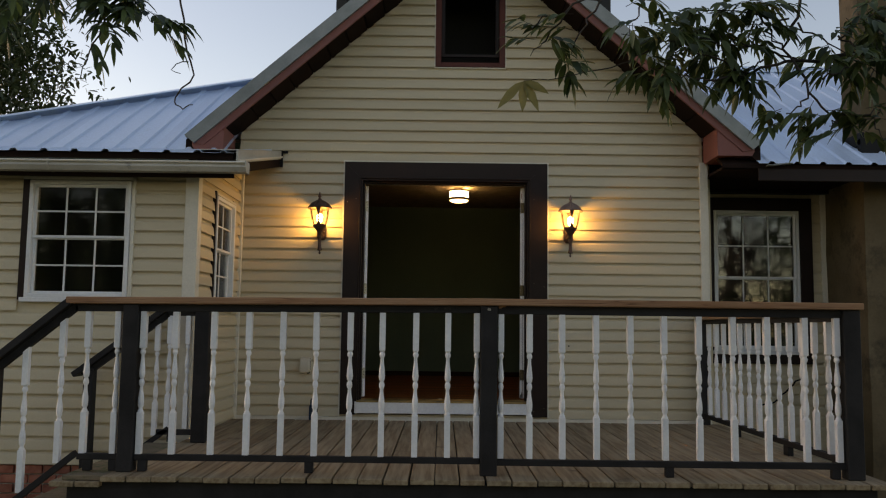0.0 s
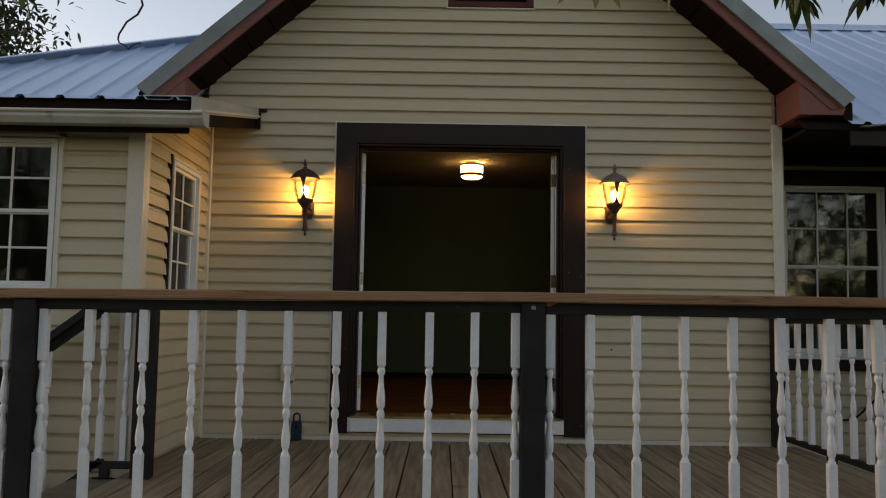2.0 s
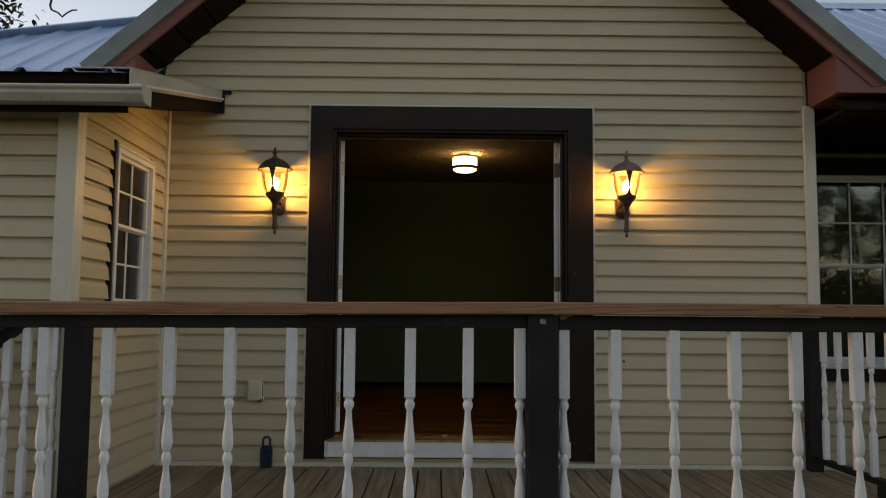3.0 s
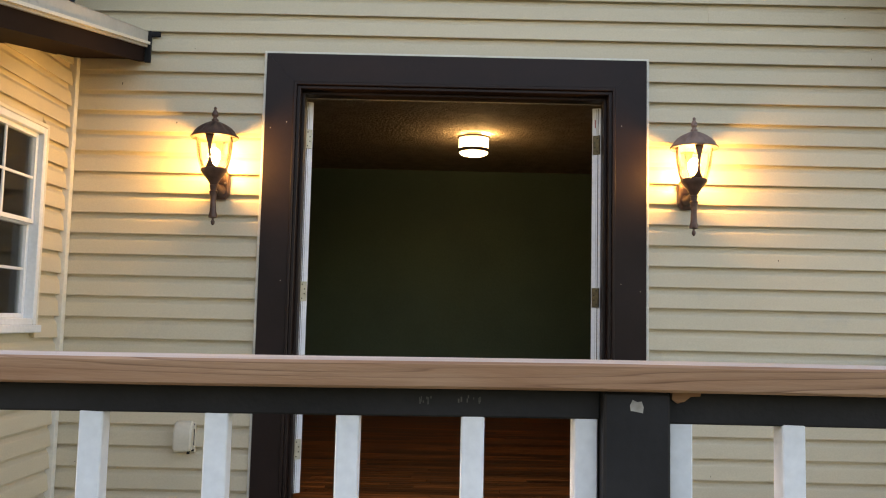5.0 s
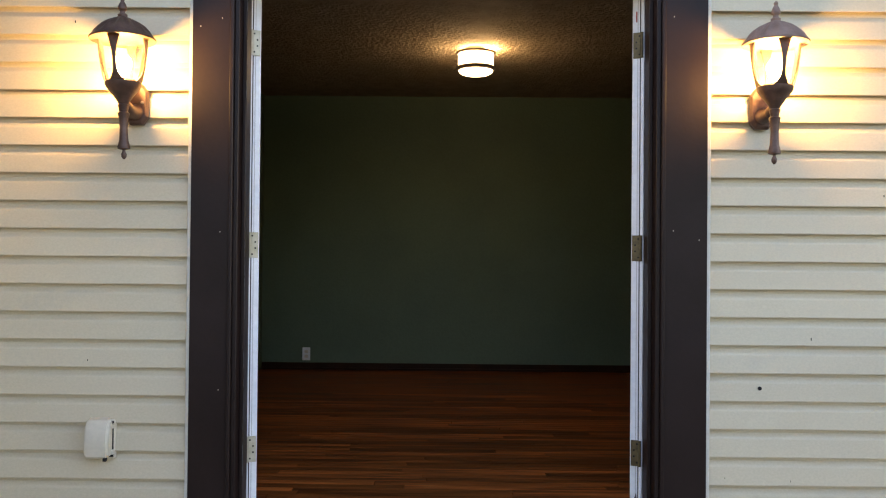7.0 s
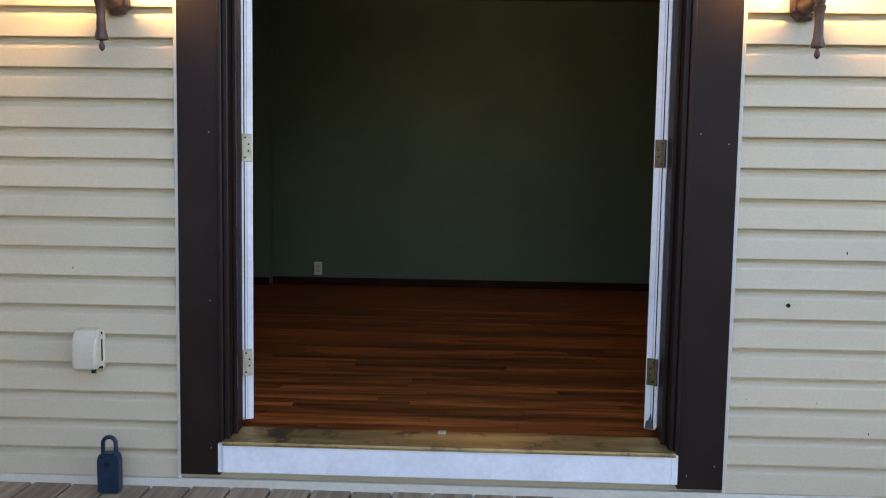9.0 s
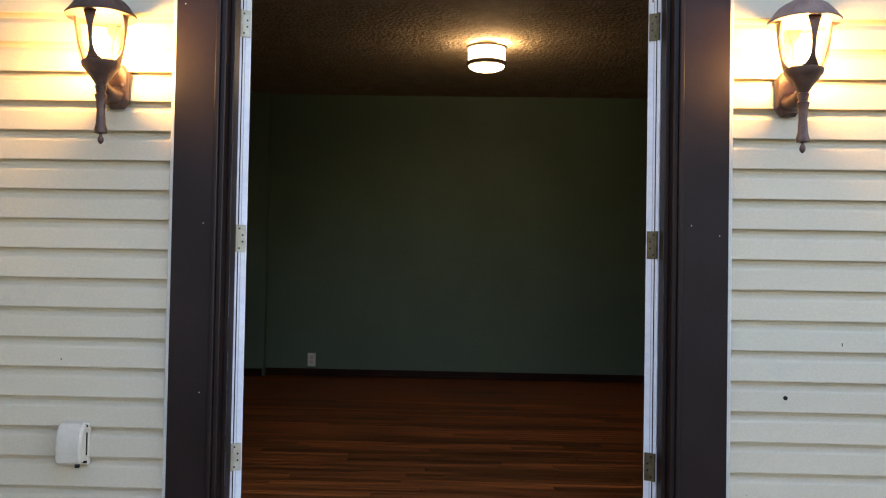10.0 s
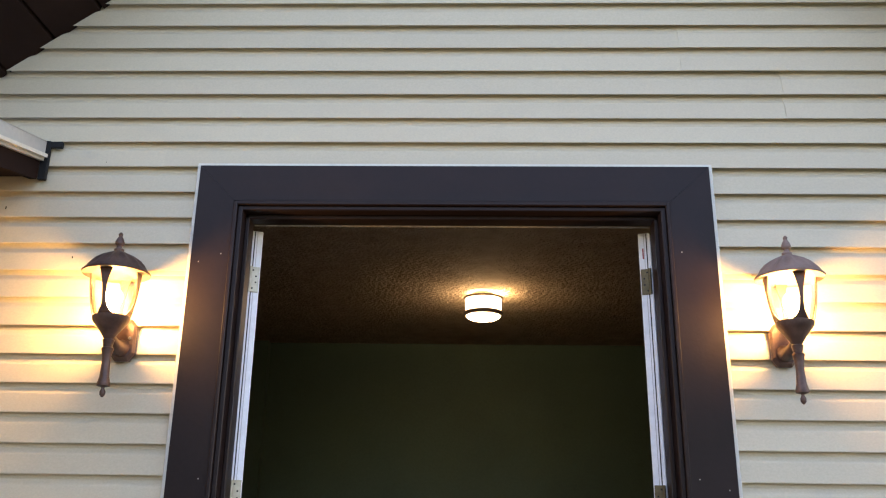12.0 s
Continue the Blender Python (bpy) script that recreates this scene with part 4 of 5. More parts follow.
BAL = baluster_mesh(0.848)
RY = -2.822                     # line of the front railing
rnd = random.Random(21)


def stand(me, parent, x, y, z, name="baluster"):
    b = put(name, me, parent)
    b.matrix_basis = pose(x, y, z, rnd.uniform(-0.12, 0.12), rnd.uniform(-0.12, 0.12), rnd.uniform(-3, 3))
    return b


fr = empty("porch_railing", "front porch railing, white turned balusters, dark posts, pine cap", "railing", "porch railings")
bm = box(-2.23, 2.45, RY - 0.066, RY + 0.074, 0.984, 1.024, 0.004)
for cut in [-2.0 + 0.2 * i for i in range(22)]:
    bmesh.ops.bisect_plane(bm, geom=bm.verts[:] + bm.edges[:] + bm.faces[:], plane_co=(cut, 0, 0), plane_no=(1, 0, 0))
for v in bm.verts:
    v.co.z -= 0.018 * max(0.0, 0.268 - v.co.x) / 2.48
    v.co += Vector((0, noise.noise(v.co * 2.1), noise.noise(v.co * 1.7 + Vector((5, 0, 0))))) * 0.0012
cap = part("cap_rail", bm, M_PINE, fr, "bare pine cap rail, paler on top")
# upward faces take the paler pine
cap.data.materials.append(M_PINETOP)
for pl in cap.data.polygons:
    pl.material_index = 1 if pl.normal.z > 0.9 else 0
bm = boxes([(-2.19, 0.204, RY - 0.020, RY + 0.020, 0.939, 0.982), (0.302, 2.336, RY - 0.020, RY + 0.020, 0.934, 0.982)], 0.003)
for v in bm.verts:
    v.co.z -= 0.018 * max(0.0, 0.268 - v.co.x) / 2.48
part("top_rail", bm, M_BLACK, fr)
part("bottom_rail", boxes([(-2.14, -1.899, RY - 0.020, RY + 0.020, 0.063, 0.099), (-1.808, 0.204, RY - 0.020, RY + 0.020, 0.062, 0.098), (0.302, 2.336, RY - 0.020, RY + 0.020, 0.056, 0.092)], 0.003), M_BLACK, fr)
for px, w in ((-1.853, 0.090), (0.253, 0.098), (2.385, 0.098)):
    p = part("post", box(px - w / 2, px + w / 2, RY - 0.047, RY + 0.043, 0.0, 0.968 if px < 0 else 0.982, 0.004), M_BLACK, fr)
for bx in (-2.08, -1.93, -0.79, 1.31, 2.28, -1.76):
    part("foot_block", box(bx - 0.025, bx + 0.025, RY - 0.018, RY + 0.018, 0.0, 0.064, 0.003), M_BLACK, fr)
for bx in (-2.113, -1.936, -1.785, -1.594, -1.368, -1.162, -0.962, -0.764, -0.563, -0.374, -0.178, 0.013, 0.184, 0.325, 0.493, 0.686, 0.887, 1.088, 1.289, 1.492, 1.696, 1.895, 2.119, 2.308):
    stand(BAL, fr, bx, RY, 0.096)
# paint chips and a putty blob near the middle post
part("paint_chip", prism([(0.243, 0.955), (0.251, 0.954), (0.261, 0.952), (0.262, 0.961), (0.259, 0.969), (0.253, 0.968), (0.246, 0.971), (0.242, 0.963)], "y", RY - 0.0478, RY - 0.0465), M_CHIP, fr, "bare spot of chipped paint")
part("foam_blob", prism([(0.308, 0.972), (0.316, 0.966), (0.327, 0.969), (0.336, 0.976), (0.350, 0.977), (0.352, 0.983), (0.309, 0.983)], "y", RY - 0.032, RY - 0.0205), M_PINE, fr, "splintered lump of bare wood")
bm = bmesh.new()
for i in range(16):
    cx = rnd.choice((-0.062, -0.002, 0.012)) + rnd.uniform(-0.010, 0.010)
    zc = 0.955 + rnd.uniform(0, 0.012)
    add_box(bm, cx, cx + rnd.uniform(0.001, 0.0025), RY - 0.0206, RY - 0.0195, zc, zc + rnd.uniform(0.002, 0.008), 0, None)
o = part("scuff", bm, M_SCUFF, fr)
tagged(o, kind="stuff")

# side railing back to the house
SX = 2.39
sr = empty("porch_railing", "side porch railing with white turned balusters running back to the house", "railing", "porch railings")
part("cap_rail", box(SX - 0.065, SX + 0.065, RY + 0.08, -0.02, 0.952, 0.990, 0.005), M_RAILY, sr, "bare pine cap rail")
part("top_rail", box(SX - 0.020, SX + 0.020, RY + 0.05, -0.085, 0.915, 0.950, 0.003), M_BLACK, sr)
part("bottom_rail", box(SX - 0.022, SX + 0.022, RY + 0.05, -0.085, 0.066, 0.104, 0.003), M_BLACK, sr)
part("post", box(SX - 0.044, SX + 0.044, -0.098, -0.018, 0.0, 0.95, 0.004), M_BLACK, sr)
for yv in (-0.9, -1.9):
    part("foot_block", box(SX - 0.02, SX + 0.02, yv - 0.04, yv + 0.04, 0.0, 0.065, 0.003), M_BLACK, sr)
for i in range(14):
    stand(BAL, sr, SX, -0.225 - i * 0.193, 0.10)


# stair railings that bend down to the lawn
def stair_rail(name, y, label, x_flat, x_end, zt, rise, post_w, x_post):
    st = empty(name, label, "railing", "stair railings")
    def bar(nm, xs, zs, xe, ze, y0, y1, th, mat):
        a, b = Vector((xs, 0, zs)), Vector((xe, 0, ze))
        n = Vector((-(b - a).z, 0, (b - a).x)).normalized()
        if n.z < 0:
            n = -n
        q = [a, b, b + n * th, a + n * th]
        return part(nm, prism([(v.x, v.z) for v in q], "y", y0, y1), mat, st)
    x0 = x_flat
    run = x_end - x0
    drop = abs(run) * rise
    c = bar("cap_rail", x0, zt, x_end, zt - drop, y - 0.065, y + 0.070, 0.038, M_BLACK)
    c["label"] = "dark painted sloping cap rail, worn bare on top"
    c.data.materials.append(M_MOSS)
    for pl in c.data.polygons:
        pl.material_index = 1 if pl.normal.z > 0.5 else 0
    bar("top_rail", x0 + 0.03, zt - 0.03, x_end + 0.06, zt - 0.03 - drop + 0.03 * rise, y - 0.02, y + 0.02, 0.04, M_BLACK)
    bar("bottom_rail", x0 + 0.06, 0.085, x_end, 0.085 - drop - 0.04, y - 0.02, y + 0.02, 0.034, M_BLACK)
    part("newel_post", box(x_post - post_w / 2, x_post + post_w / 2, y - 0.040, y + 0.040, -0.78, zt - (x0 - x_post) * rise - 0.012, 0.004), M_BLACK, st)
    n = 3
    for i in range(n):
        bx = x0 - 0.06 - i * 0.19 * (abs(run) / 0.55)
        if bx > x_post + 0.06:
            stand(BAL, st, bx, y, 0.118 - (x0 - bx) * rise - 0.030)
    return st


front_stair = stair_rail("stair_railing", RY, "front stair railing with white balusters sloping down", -2.20, -2.80, 0.968, 0.82, 0.085, -2.66)
BYR = -1.59
bs = stair_rail("stair_railing", BYR, "rear stair railing beside the wing, sloping down", -2.06, -2.70, 0.942, 0.75, 0.068, -2.605)
part("cap_level", box(-2.07, -1.72, BYR - 0.065, BYR + 0.06, 0.960, 0.992, 0.004), M_RAIL, bs)
part("top_level", box(-2.06, -1.84, BYR - 0.02, BYR + 0.02, 0.915, 0.955, 0.003), M_BLACK, bs)
part("bottom_level", box(-2.10, -1.84, BYR - 0.02, BYR + 0.02, 0.050, 0.088, 0.003), M_BLACK, bs)
part("post", box(-1.84, -1.735, BYR - 0.045, BYR + 0.045, 0.0, 0.962, 0.004), M_BLACK, bs)
part("foot_block", box(-2.02, -1.97, BYR - 0.02, BYR + 0.02, 0.0, 0.05, 0.003), M_BLACK, bs)
for bx in (-2.03, -1.895):
    stand(BAL, bs, bx, BYR, 0.095)

# steps on the wing side
steps = tagged(new("porch_steps"), "mossy wooden steps down from the porch", "steps", kind="structure")
part("edge_board", box(-2.16, -1.90, -2.97, -1.62, -0.032, -0.004, 0.004), M_MOSS, steps)
for i in range(3):
    zt = -0.19 * (i + 1)
    part("tread", box(-2.18 - 0.28 * (i + 1), -2.14 - 0.28 * i, -2.86, -1.63, zt - 0.035, zt, 0.004), M_MOSS, steps)
    part("riser", box(-2.15 - 0.28 * i, -2.13 - 0.28 * i, -2.85, -1.64, zt, zt + 0.155, 0.002), M_BLACK, steps)

# ---- wall lanterns ----
def lantern(x, label, lean=0.0, cap_mat=M_BRONZE, power=LANTERN):
    """Coach lantern; its axis stands 0.15 m off the wall."""
    o = empty("wall_lantern", label, "wall lamp", "lanterns beside the doorway")
    o.matrix_basis = pose(x, -0.15, 1.60, 0, lean, 0) @ pose(0, 0, -1.60)
    # bevelled back plate
    bm = bmesh.new()
    rings = []
    for sc, yy in ((1.0, 0.138), (1.0, 0.122), (0.86, 0.112), (0.80, 0.112)):
        ring = []
        for u, v in ((-0.024, -0.075), (0.024, -0.075), (0.043, -0.050), (0.043, 0.050), (0.024, 0.075), (-0.024, 0.075), (-0.043, 0.050), (-0.043, -0.050)):
            ring.append(bm.verts.new((u * sc, yy, 1.73 + v * sc)))
        rings.append(ring)
    for a, b in zip(rings, rings[1:]):
        for k in range(8):
            bm.faces.new((a[k], a[(k + 1) % 8], b[(k + 1) % 8], b[k]))
    bm.faces.new(rings[-1])
    bm.faces.new(rings[0][::-1])
    pl = part("back_plate", bm, M_BRONZE, o)
    part("plate_screw", lathe([(0.006, 0.0), (0.006, 0.004), (0.003, 0.006)], 8), M_NICKEL, pl).matrix_basis = pose(0.026, 0.113, 1.735, 90)
    part("arm", tube([(0, 0.115, 1.70), (0, 0.08, 1.695), (0, 0.045, 1.70), (0, 0.012, 1.715)], 0.030, 0.017, 12), M_BRONZE, o, smooth=True)
    # tail and cup
    part("tail", lathe([(0.003, 1.512), (0.009, 1.520), (0.010, 1.530), (0.005, 1.541), (0.006, 1.545), (0.021, 1.549), (0.022, 1.556), (0.016, 1.580), (0.0135, 1.625), (0.0155, 1.655), (0.019, 1.668),
                        (0.021, 1.676), (0.015, 1.682), (0.017, 1.692), (0.020, 1.705), (0.013, 1.712)], 12), M_BRONZE, o, smooth=True)
    part("cup", lathe([(0.016, 1.708), (0.024, 1.722), (0.038, 1.742), (0.054, 1.762), (0.061, 1.772), (0.063, 1.784), (0.058, 1.789)], 24), M_BRONZE, o, smooth=True)
    # cage of four spade shaped ribs
    n = 11
    zs = [1.776 + (1.942 - 1.776) * i / (n - 1) for i in range(n)]
    def rad(zv):
        t = (zv - 1.776) / 0.166
        return 0.056 + 0.027 * (1 - (1 - t) ** 2.6)
    for q in range(4):
        a0 = q * math.pi / 2
        bm = bmesh.new()
        L, R = [], []
        for i, zv in enumerate(zs):
            t = i / (n - 1)
            hw = 0.028 * (1 - t / 0.28) ** 1.6 + 0.0065 if t < 0.28 else 0.0065 + 0.017 * max(0.0, (t - 0.55) / 0.45) ** 1.4
            r = rad(zv) + 0.003
            for side_, lst in ((-1, L), (1, R)):
                an = a0 + side_ * hw / r
                lst.append((bm.verts.new((r * math.cos(an), r * math.sin(an), zv)), bm.verts.new(((r - 0.004) * math.cos(an), (r - 0.004) * math.sin(an), zv))))
        for i in range(n - 1):
            bm.faces.new((L[i][0], R[i][0], R[i + 1][0], L[i + 1][0]))
            bm.faces.new((L[i][1], L[i + 1][1], R[i + 1][1], R[i][1]))
            bm.faces.new((L[i][0], L[i + 1][0], L[i + 1][1], L[i][1]))
            bm.faces.new((R[i][0], R[i][1], R[i + 1][1], R[i + 1][0]))
        part("cage_rib", bm, M_BRONZE, o)
    g = part("glass", lathe([(rad(zv) - 0.004, zv) for zv in zs], 28), M_LGLASS, o, "clear glass bowl", smooth=True)
    g.visible_shadow = False
    # domed, fluted cap
    bm = bmesh.new()
    seg, rows = 96, [(0.098, 1.938), (0.112, 1.936), (0.114, 1.942), (0.105, 1.952), (0.092, 1.967), (0.075, 1.984), (0.054, 2.000), (0.031, 2.013), (0.015, 2.020)]
    rings = []
    for i, (r, zv) in enumerate(rows):
        amp = (0, 0, 0, 0.0, 0.05, 0.085, 0.085, 0.03, 0)[i]
        rings.append([bm.verts.new((r * (1 + amp * math.cos(14 * 2 * math.pi * k / seg)) * math.cos(2 * math.pi * k / seg), r * (1 + amp * math.cos(14 * 2 * math.pi * k / seg)) * math.sin(2 * math.pi * k / seg), zv)) for k in range(seg)])
    for a, b in zip(rings, rings[1:]):
        for k in range(seg):
            bm.faces.new((a[k], a[(k + 1) % seg], b[(k + 1) % seg], b[k]))
    bm.faces.new(rings[-1])
    bm.faces.new(rings[0][::-1])
    cap = part("cap", bm, cap_mat, o, smooth=True)
    part("finial", lathe([(0.016, 2.020), (0.017, 2.028), (0.010, 2.033), (0.009, 2.040), (0.015, 2.046), (0.016, 2.054), (0.012, 2.066), (0.006, 2.076), (0.008, 2.084), (0.003, 2.091)], 14), cap_mat, cap, smooth=True)
    part("socket", lathe([(0.016, 1.765), (0.016, 1.80), (0.012, 1.805)], 12), M_BRONZE, o)
    b = part("bulb", lathe([(0.012, 1.800), (0.016, 1.810), (0.027, 1.836), (0.030, 1.853), (0.027, 1.870), (0.016, 1.884), (0.004, 1.889)], 14), M_BULB, o, "lit warm bulb", smooth=True)
    b.visible_shadow = False
    ld = bpy.data.lights.new("lantern_light", "POINT")
    ld.energy, ld.color, ld.shadow_soft_size = power, (1.0, 0.64, 0.145), 0.028
    l = new("lantern_light", ld)
    l.location = (x + 0.245 * math.sin(radians(lean)), -0.15, 1.845)
    return o


lantern(-1.158, "lit bronze coach lantern with glass bowl on the siding", -1.3)
lantern(1.152, "lit bronze coach lantern, sky light put into its pinkish brown cap", 0.4, M_BRONZELIT, 0.65 * LANTERN)

# ---- ceiling lamp ----
cl = empty("ceiling_lamp", "lit round flush ceiling lamp with nickel bands", "ceiling lamp")
LX, LY = 0.175, 2.58


def ring(rows):
    """Closed metal band round the lamp."""
    bm = bmesh.new()
    rings = [[bm.verts.new((LX + r * math.cos(2 * math.pi * k / 32), LY + r * math.sin(2 * math.pi * k / 32), zv)) for k in range(32)] for r, zv in rows]
    for a, b in zip(rings, rings[1:] + rings[:1]):
        for k in range(32):
            bm.faces.new((a[k], a[(k + 1) % 32], b[(k + 1) % 32], b[k]))
    return bm


part("canopy", lathe([(0.070, CZ - 0.001), (0.070, CZ - 0.02)], 24, LX, LY), M_NICKEL, cl)
part("diffuser", lathe([(0.118, CZ - 0.036), (0.121, CZ - 0.042), (0.121, CZ - 0.140), (0.112, CZ - 0.166), (0.09, CZ - 0.178), (0.03, CZ - 0.182)], 32, LX, LY), M_DIFF, cl, "glowing frosted glass drum", smooth=True)
part("upper_band", ring([(0.122, CZ - 0.028), (0.136, CZ - 0.030), (0.136, CZ - 0.046), (0.123, CZ - 0.048)]), M_NICKEL, cl, smooth=True)
part("lower_band", ring([(0.122, CZ - 0.128), (0.132, CZ - 0.130), (0.132, CZ - 0.150), (0.118, CZ - 0.157), (0.116, CZ - 0.152)]), M_NICKEL, cl, smooth=True)
# added emitter, off the lamp's axis, makes the bright ceiling patch
part("bulb", lathe([(0.004, CZ - 0.036), (0.018, CZ - 0.032), (0.022, CZ - 0.024), (0.012, CZ - 0.016)], 12, LX + 0.095, LY), M_PATCHGLOW, cl, "small added emitter above the drum, brightening the ceiling", smooth=True)

# ---- small things ----
so = empty("outdoor_socket", "off-white weatherproof socket cover on the siding", "socket")
bm = prism([(-0.014, 0.428), (-0.052, 0.422), (-0.062, 0.432), (-0.066, 0.480), (-0.058, 0.535), (-0.040, 0.562), (-0.014, 0.568)], "x", -1.328, -1.236)
bmesh.ops.bevel(bm, geom=[e for e in bm.edges if abs(e.verts[0].co.x - e.verts[1].co.x) < 1e-5], offset=0.010, segments=3, affect="EDGES")
part("cover", bm, M_PLAST, so, smooth=True)
part("back_box", box(-1.324, -1.229, -0.020, 0.004, 0.416, 0.560, 0.004), M_PLAST, so)
# black sheet painting the dark gap between cover and back box
part("seal", box(-1.322, -1.2325, -0.0225, -0.0195, 0.424, 0.556), M_HOLE, so)
for zz in (0.436, 0.532):
    part("hinge_pin", box(-1.2355, -1.227, -0.040, -0.020, zz, zz + 0.016, 0.001), M_PLAST, so)
part("latch", box(-1.255, -1.242, -0.064, -0.050, 0.416, 0.428, 0.001), M_HOLE, so)

lk = empty("lock_box", "dark blue metal lock box with shackle, standing on the deck", "lock box")
LKX, LKY = -1.186, -0.085
bm = prism([(LKX - 0.037, 0.002), (LKX + 0.037, 0.002), (LKX + 0.038, 0.122), (LKX + 0.028, 0.142), (LKX - 0.028, 0.142), (LKX - 0.038, 0.122)], "y", LKY - 0.022, LKY + 0.022)
bmesh.ops.bevel(bm, geom=bm.edges[:], offset=0.005, segments=2, affect="EDGES")
part("body", bm, M_LOCK, lk, smooth=True)
arc = [(LKX - 0.022, LKY, 0.13), (LKX - 0.023, LKY, 0.16)] + [(LKX - 0.023 * math.cos(t), LKY, 0.174 + 0.023 * math.sin(t)) for t in np.linspace(0.3, math.pi - 0.3, 7)] + [(LKX + 0.023, LKY, 0.16), (LKX + 0.022, LKY, 0.13)]
part("shackle", tube(arc, 0.0075, 0.0075, 10), M_LOCK, lk, smooth=True)
part("keyway", lathe([(0.009, 0.0), (0.009, 0.003)], 14), M_HOLE, lk).matrix_basis = pose(LKX, LKY - 0.022, 0.105, 90)

ou = empty("wall_outlet", "white wall outlet on the green room wall", "outlet")
part("plate", box(-1.297, -1.227, BY - 0.008, BY - 0.0005, 0.250, 0.365, 0.003), M_VINYLW, ou)
for zz in (0.287, 0.327):
    part("receptacle", box(-1.277, -1.247, BY - 0.010, BY - 0.007, zz - 0.013, zz + 0.013, 0.002), M_PLAST, ou)

cable = tagged(part("cable", tube(wave([(3.6, 0.62, 0.42), (3.45, 0.60, 0.30), (3.3, 0.60, 0.16), (3.15, 0.60, 0.12)], random.Random(2), 0.01, 4), 0.008, 0.008, 8), M_HOLE, None, smooth=True), "black cable hanging on the shaded wall", "cable")

# ---- leaves and trees ----
def leaf_verts(base, d, up, length, width, droop, verts, faces):
    """A pointed leaflet as a folded strip of small faces."""
    d = d.normalized()
    s = d.cross(up)
    if s.length < 1e-4:
        s = Vector((1, 0, 0))
    s.normalize()
    n = s.cross(d)
    i0 = len(verts)
    rows = ((0.0, 0.0), (0.22, 0.75), (0.5, 1.0), (0.78, 0.62), (1.0, 0.0))
    for t, w in rows:
        c = base + d * (length * t) - Vector((0, 0, 1)) * (droop * length * t * t)
        if w == 0:
            verts.append(c)
        else:
            verts += [c - s * (width * w * 0.5) + n * (width * 0.12), c, c + s * (width * w * 0.5) + n * (width * 0.12)]
    a = i0
    faces += [(a, a + 1, a + 2), (a, a + 2, a + 3)]
    for k in (1, 4):
        faces += [(a + k, a + k + 3, a + k + 4, a + k + 1), (a + k + 1, a + k + 4, a + k + 5, a + k + 2)]
    faces += [(a + 7, a + 10, a + 8), (a + 8, a + 10, a + 9)]


def spray(origin, d, rnd, verts, faces, stems, n=4, size=0.115):
    """A compound leaf: pairs of leaflets along a drooping stalk and one at the end."""
    p, d = Vector(origin), Vector(d).normalized()
    pts = [p.copy()]
    for i in range(n):
        d = (d + Vector((rnd.uniform(-0.1, 0.1), rnd.uniform(-0.1, 0.1), -0.07))).normalized()
        p = p + d * (0.042 * size / 0.115)
        pts.append(p.copy())
        side_ = d.cross(Vector((0, 0, 1)) + Vector((rnd.uniform(-0.5, 0.5), rnd.uniform(-0.5, 0.5), 0)))
        side_ = side_.normalized() if side_.length > 1e-3 else Vector((1, 0, 0))
        for sg in (-1, 1):
            ld = d * 0.75 + side_ * sg * rnd.uniform(0.5, 0.9) + Vector((0, 0, -rnd.uniform(0.0, 0.45)))
            leaf_verts(p, ld, Vector((rnd.uniform(-0.6, 0.6), rnd.uniform(-0.8, 0.2), 1)), size * rnd.uniform(0.7, 1.15), size * rnd.uniform(0.30, 0.42), rnd.uniform(0.1, 0.5), verts, faces)
    leaf_verts(p, d + Vector((0, 0, -0.4)), Vector((0.2, -0.3, 1)), size * 1.1, size * 0.3, 0.4, verts, faces)
    stems.append(pts)


def leafy_limb(thing, rnd, limb, twigs, n_spray, r0=0.014, r1=0.005, size=0.108, mat=None, spread=0.22):
    """A limb with side twigs and compound leaves along them."""
    lp = wave(limb, rnd, 0.025, 4)
    part("limb", tube(lp, r0, r1, 7), M_TWIG, thing, smooth=True)
    verts, faces, stems = [], [], []
    for tw in twigs:
        tp = wave(tw, rnd, 0.02, 4)
        part("twig", tube(tp, 0.006, 0.0022, 6), M_TWIG, thing, smooth=True)
        for i in range(n_spray):
            q = tp[rnd.randrange(len(tp) // 3, len(tp))]
            o = q + Vector((rnd.uniform(-1, 1), rnd.uniform(-1, 1), rnd.uniform(-0.4, 0.6))) * spread * 0.4
            spray(o, (rnd.uniform(-1, 1), rnd.uniform(-0.8, 0.8), rnd.uniform(-0.45, 0.3)), rnd, verts, faces, stems, rnd.choice((3, 4, 4, 5)), size * rnd.uniform(0.85, 1.1))
    leaves = put("leaves", mesh_of("leaves", [tuple(v) for v in verts], faces, mat or M_LEAF, True), thing)
    tagged(leaves, kind="stuff")
    bm = bmesh.new()
    for pts in stems:
        t = tube(pts, 0.0018, 0.001, 4)
        tmp = bpy.data.meshes.new("stalk")
        t.to_mesh(tmp)
        t.free()
        bm.from_mesh(tmp)
        bpy.data.meshes.remove(tmp)
    o = part("leaf_stalk", bm, M_TWIG, thing)
    tagged(o, kind="stuff")


# pecan tree beside the porch, its limbs hanging over the railing
rt = random.Random(8)
pecan = empty("pecan_tree", "pecan tree with drooping dark green compound leaves over the porch", "tree", "trees round the house")
part("trunk", tube(wave([(4.6, -4.9, -0.85), (4.5, -4.8, 1.0), (4.35, -4.6, 2.6), (4.1, -4.3, 4.2)], rt, 0.03, 3), 0.20, 0.09, 12), M_BARK, pecan, smooth=True)
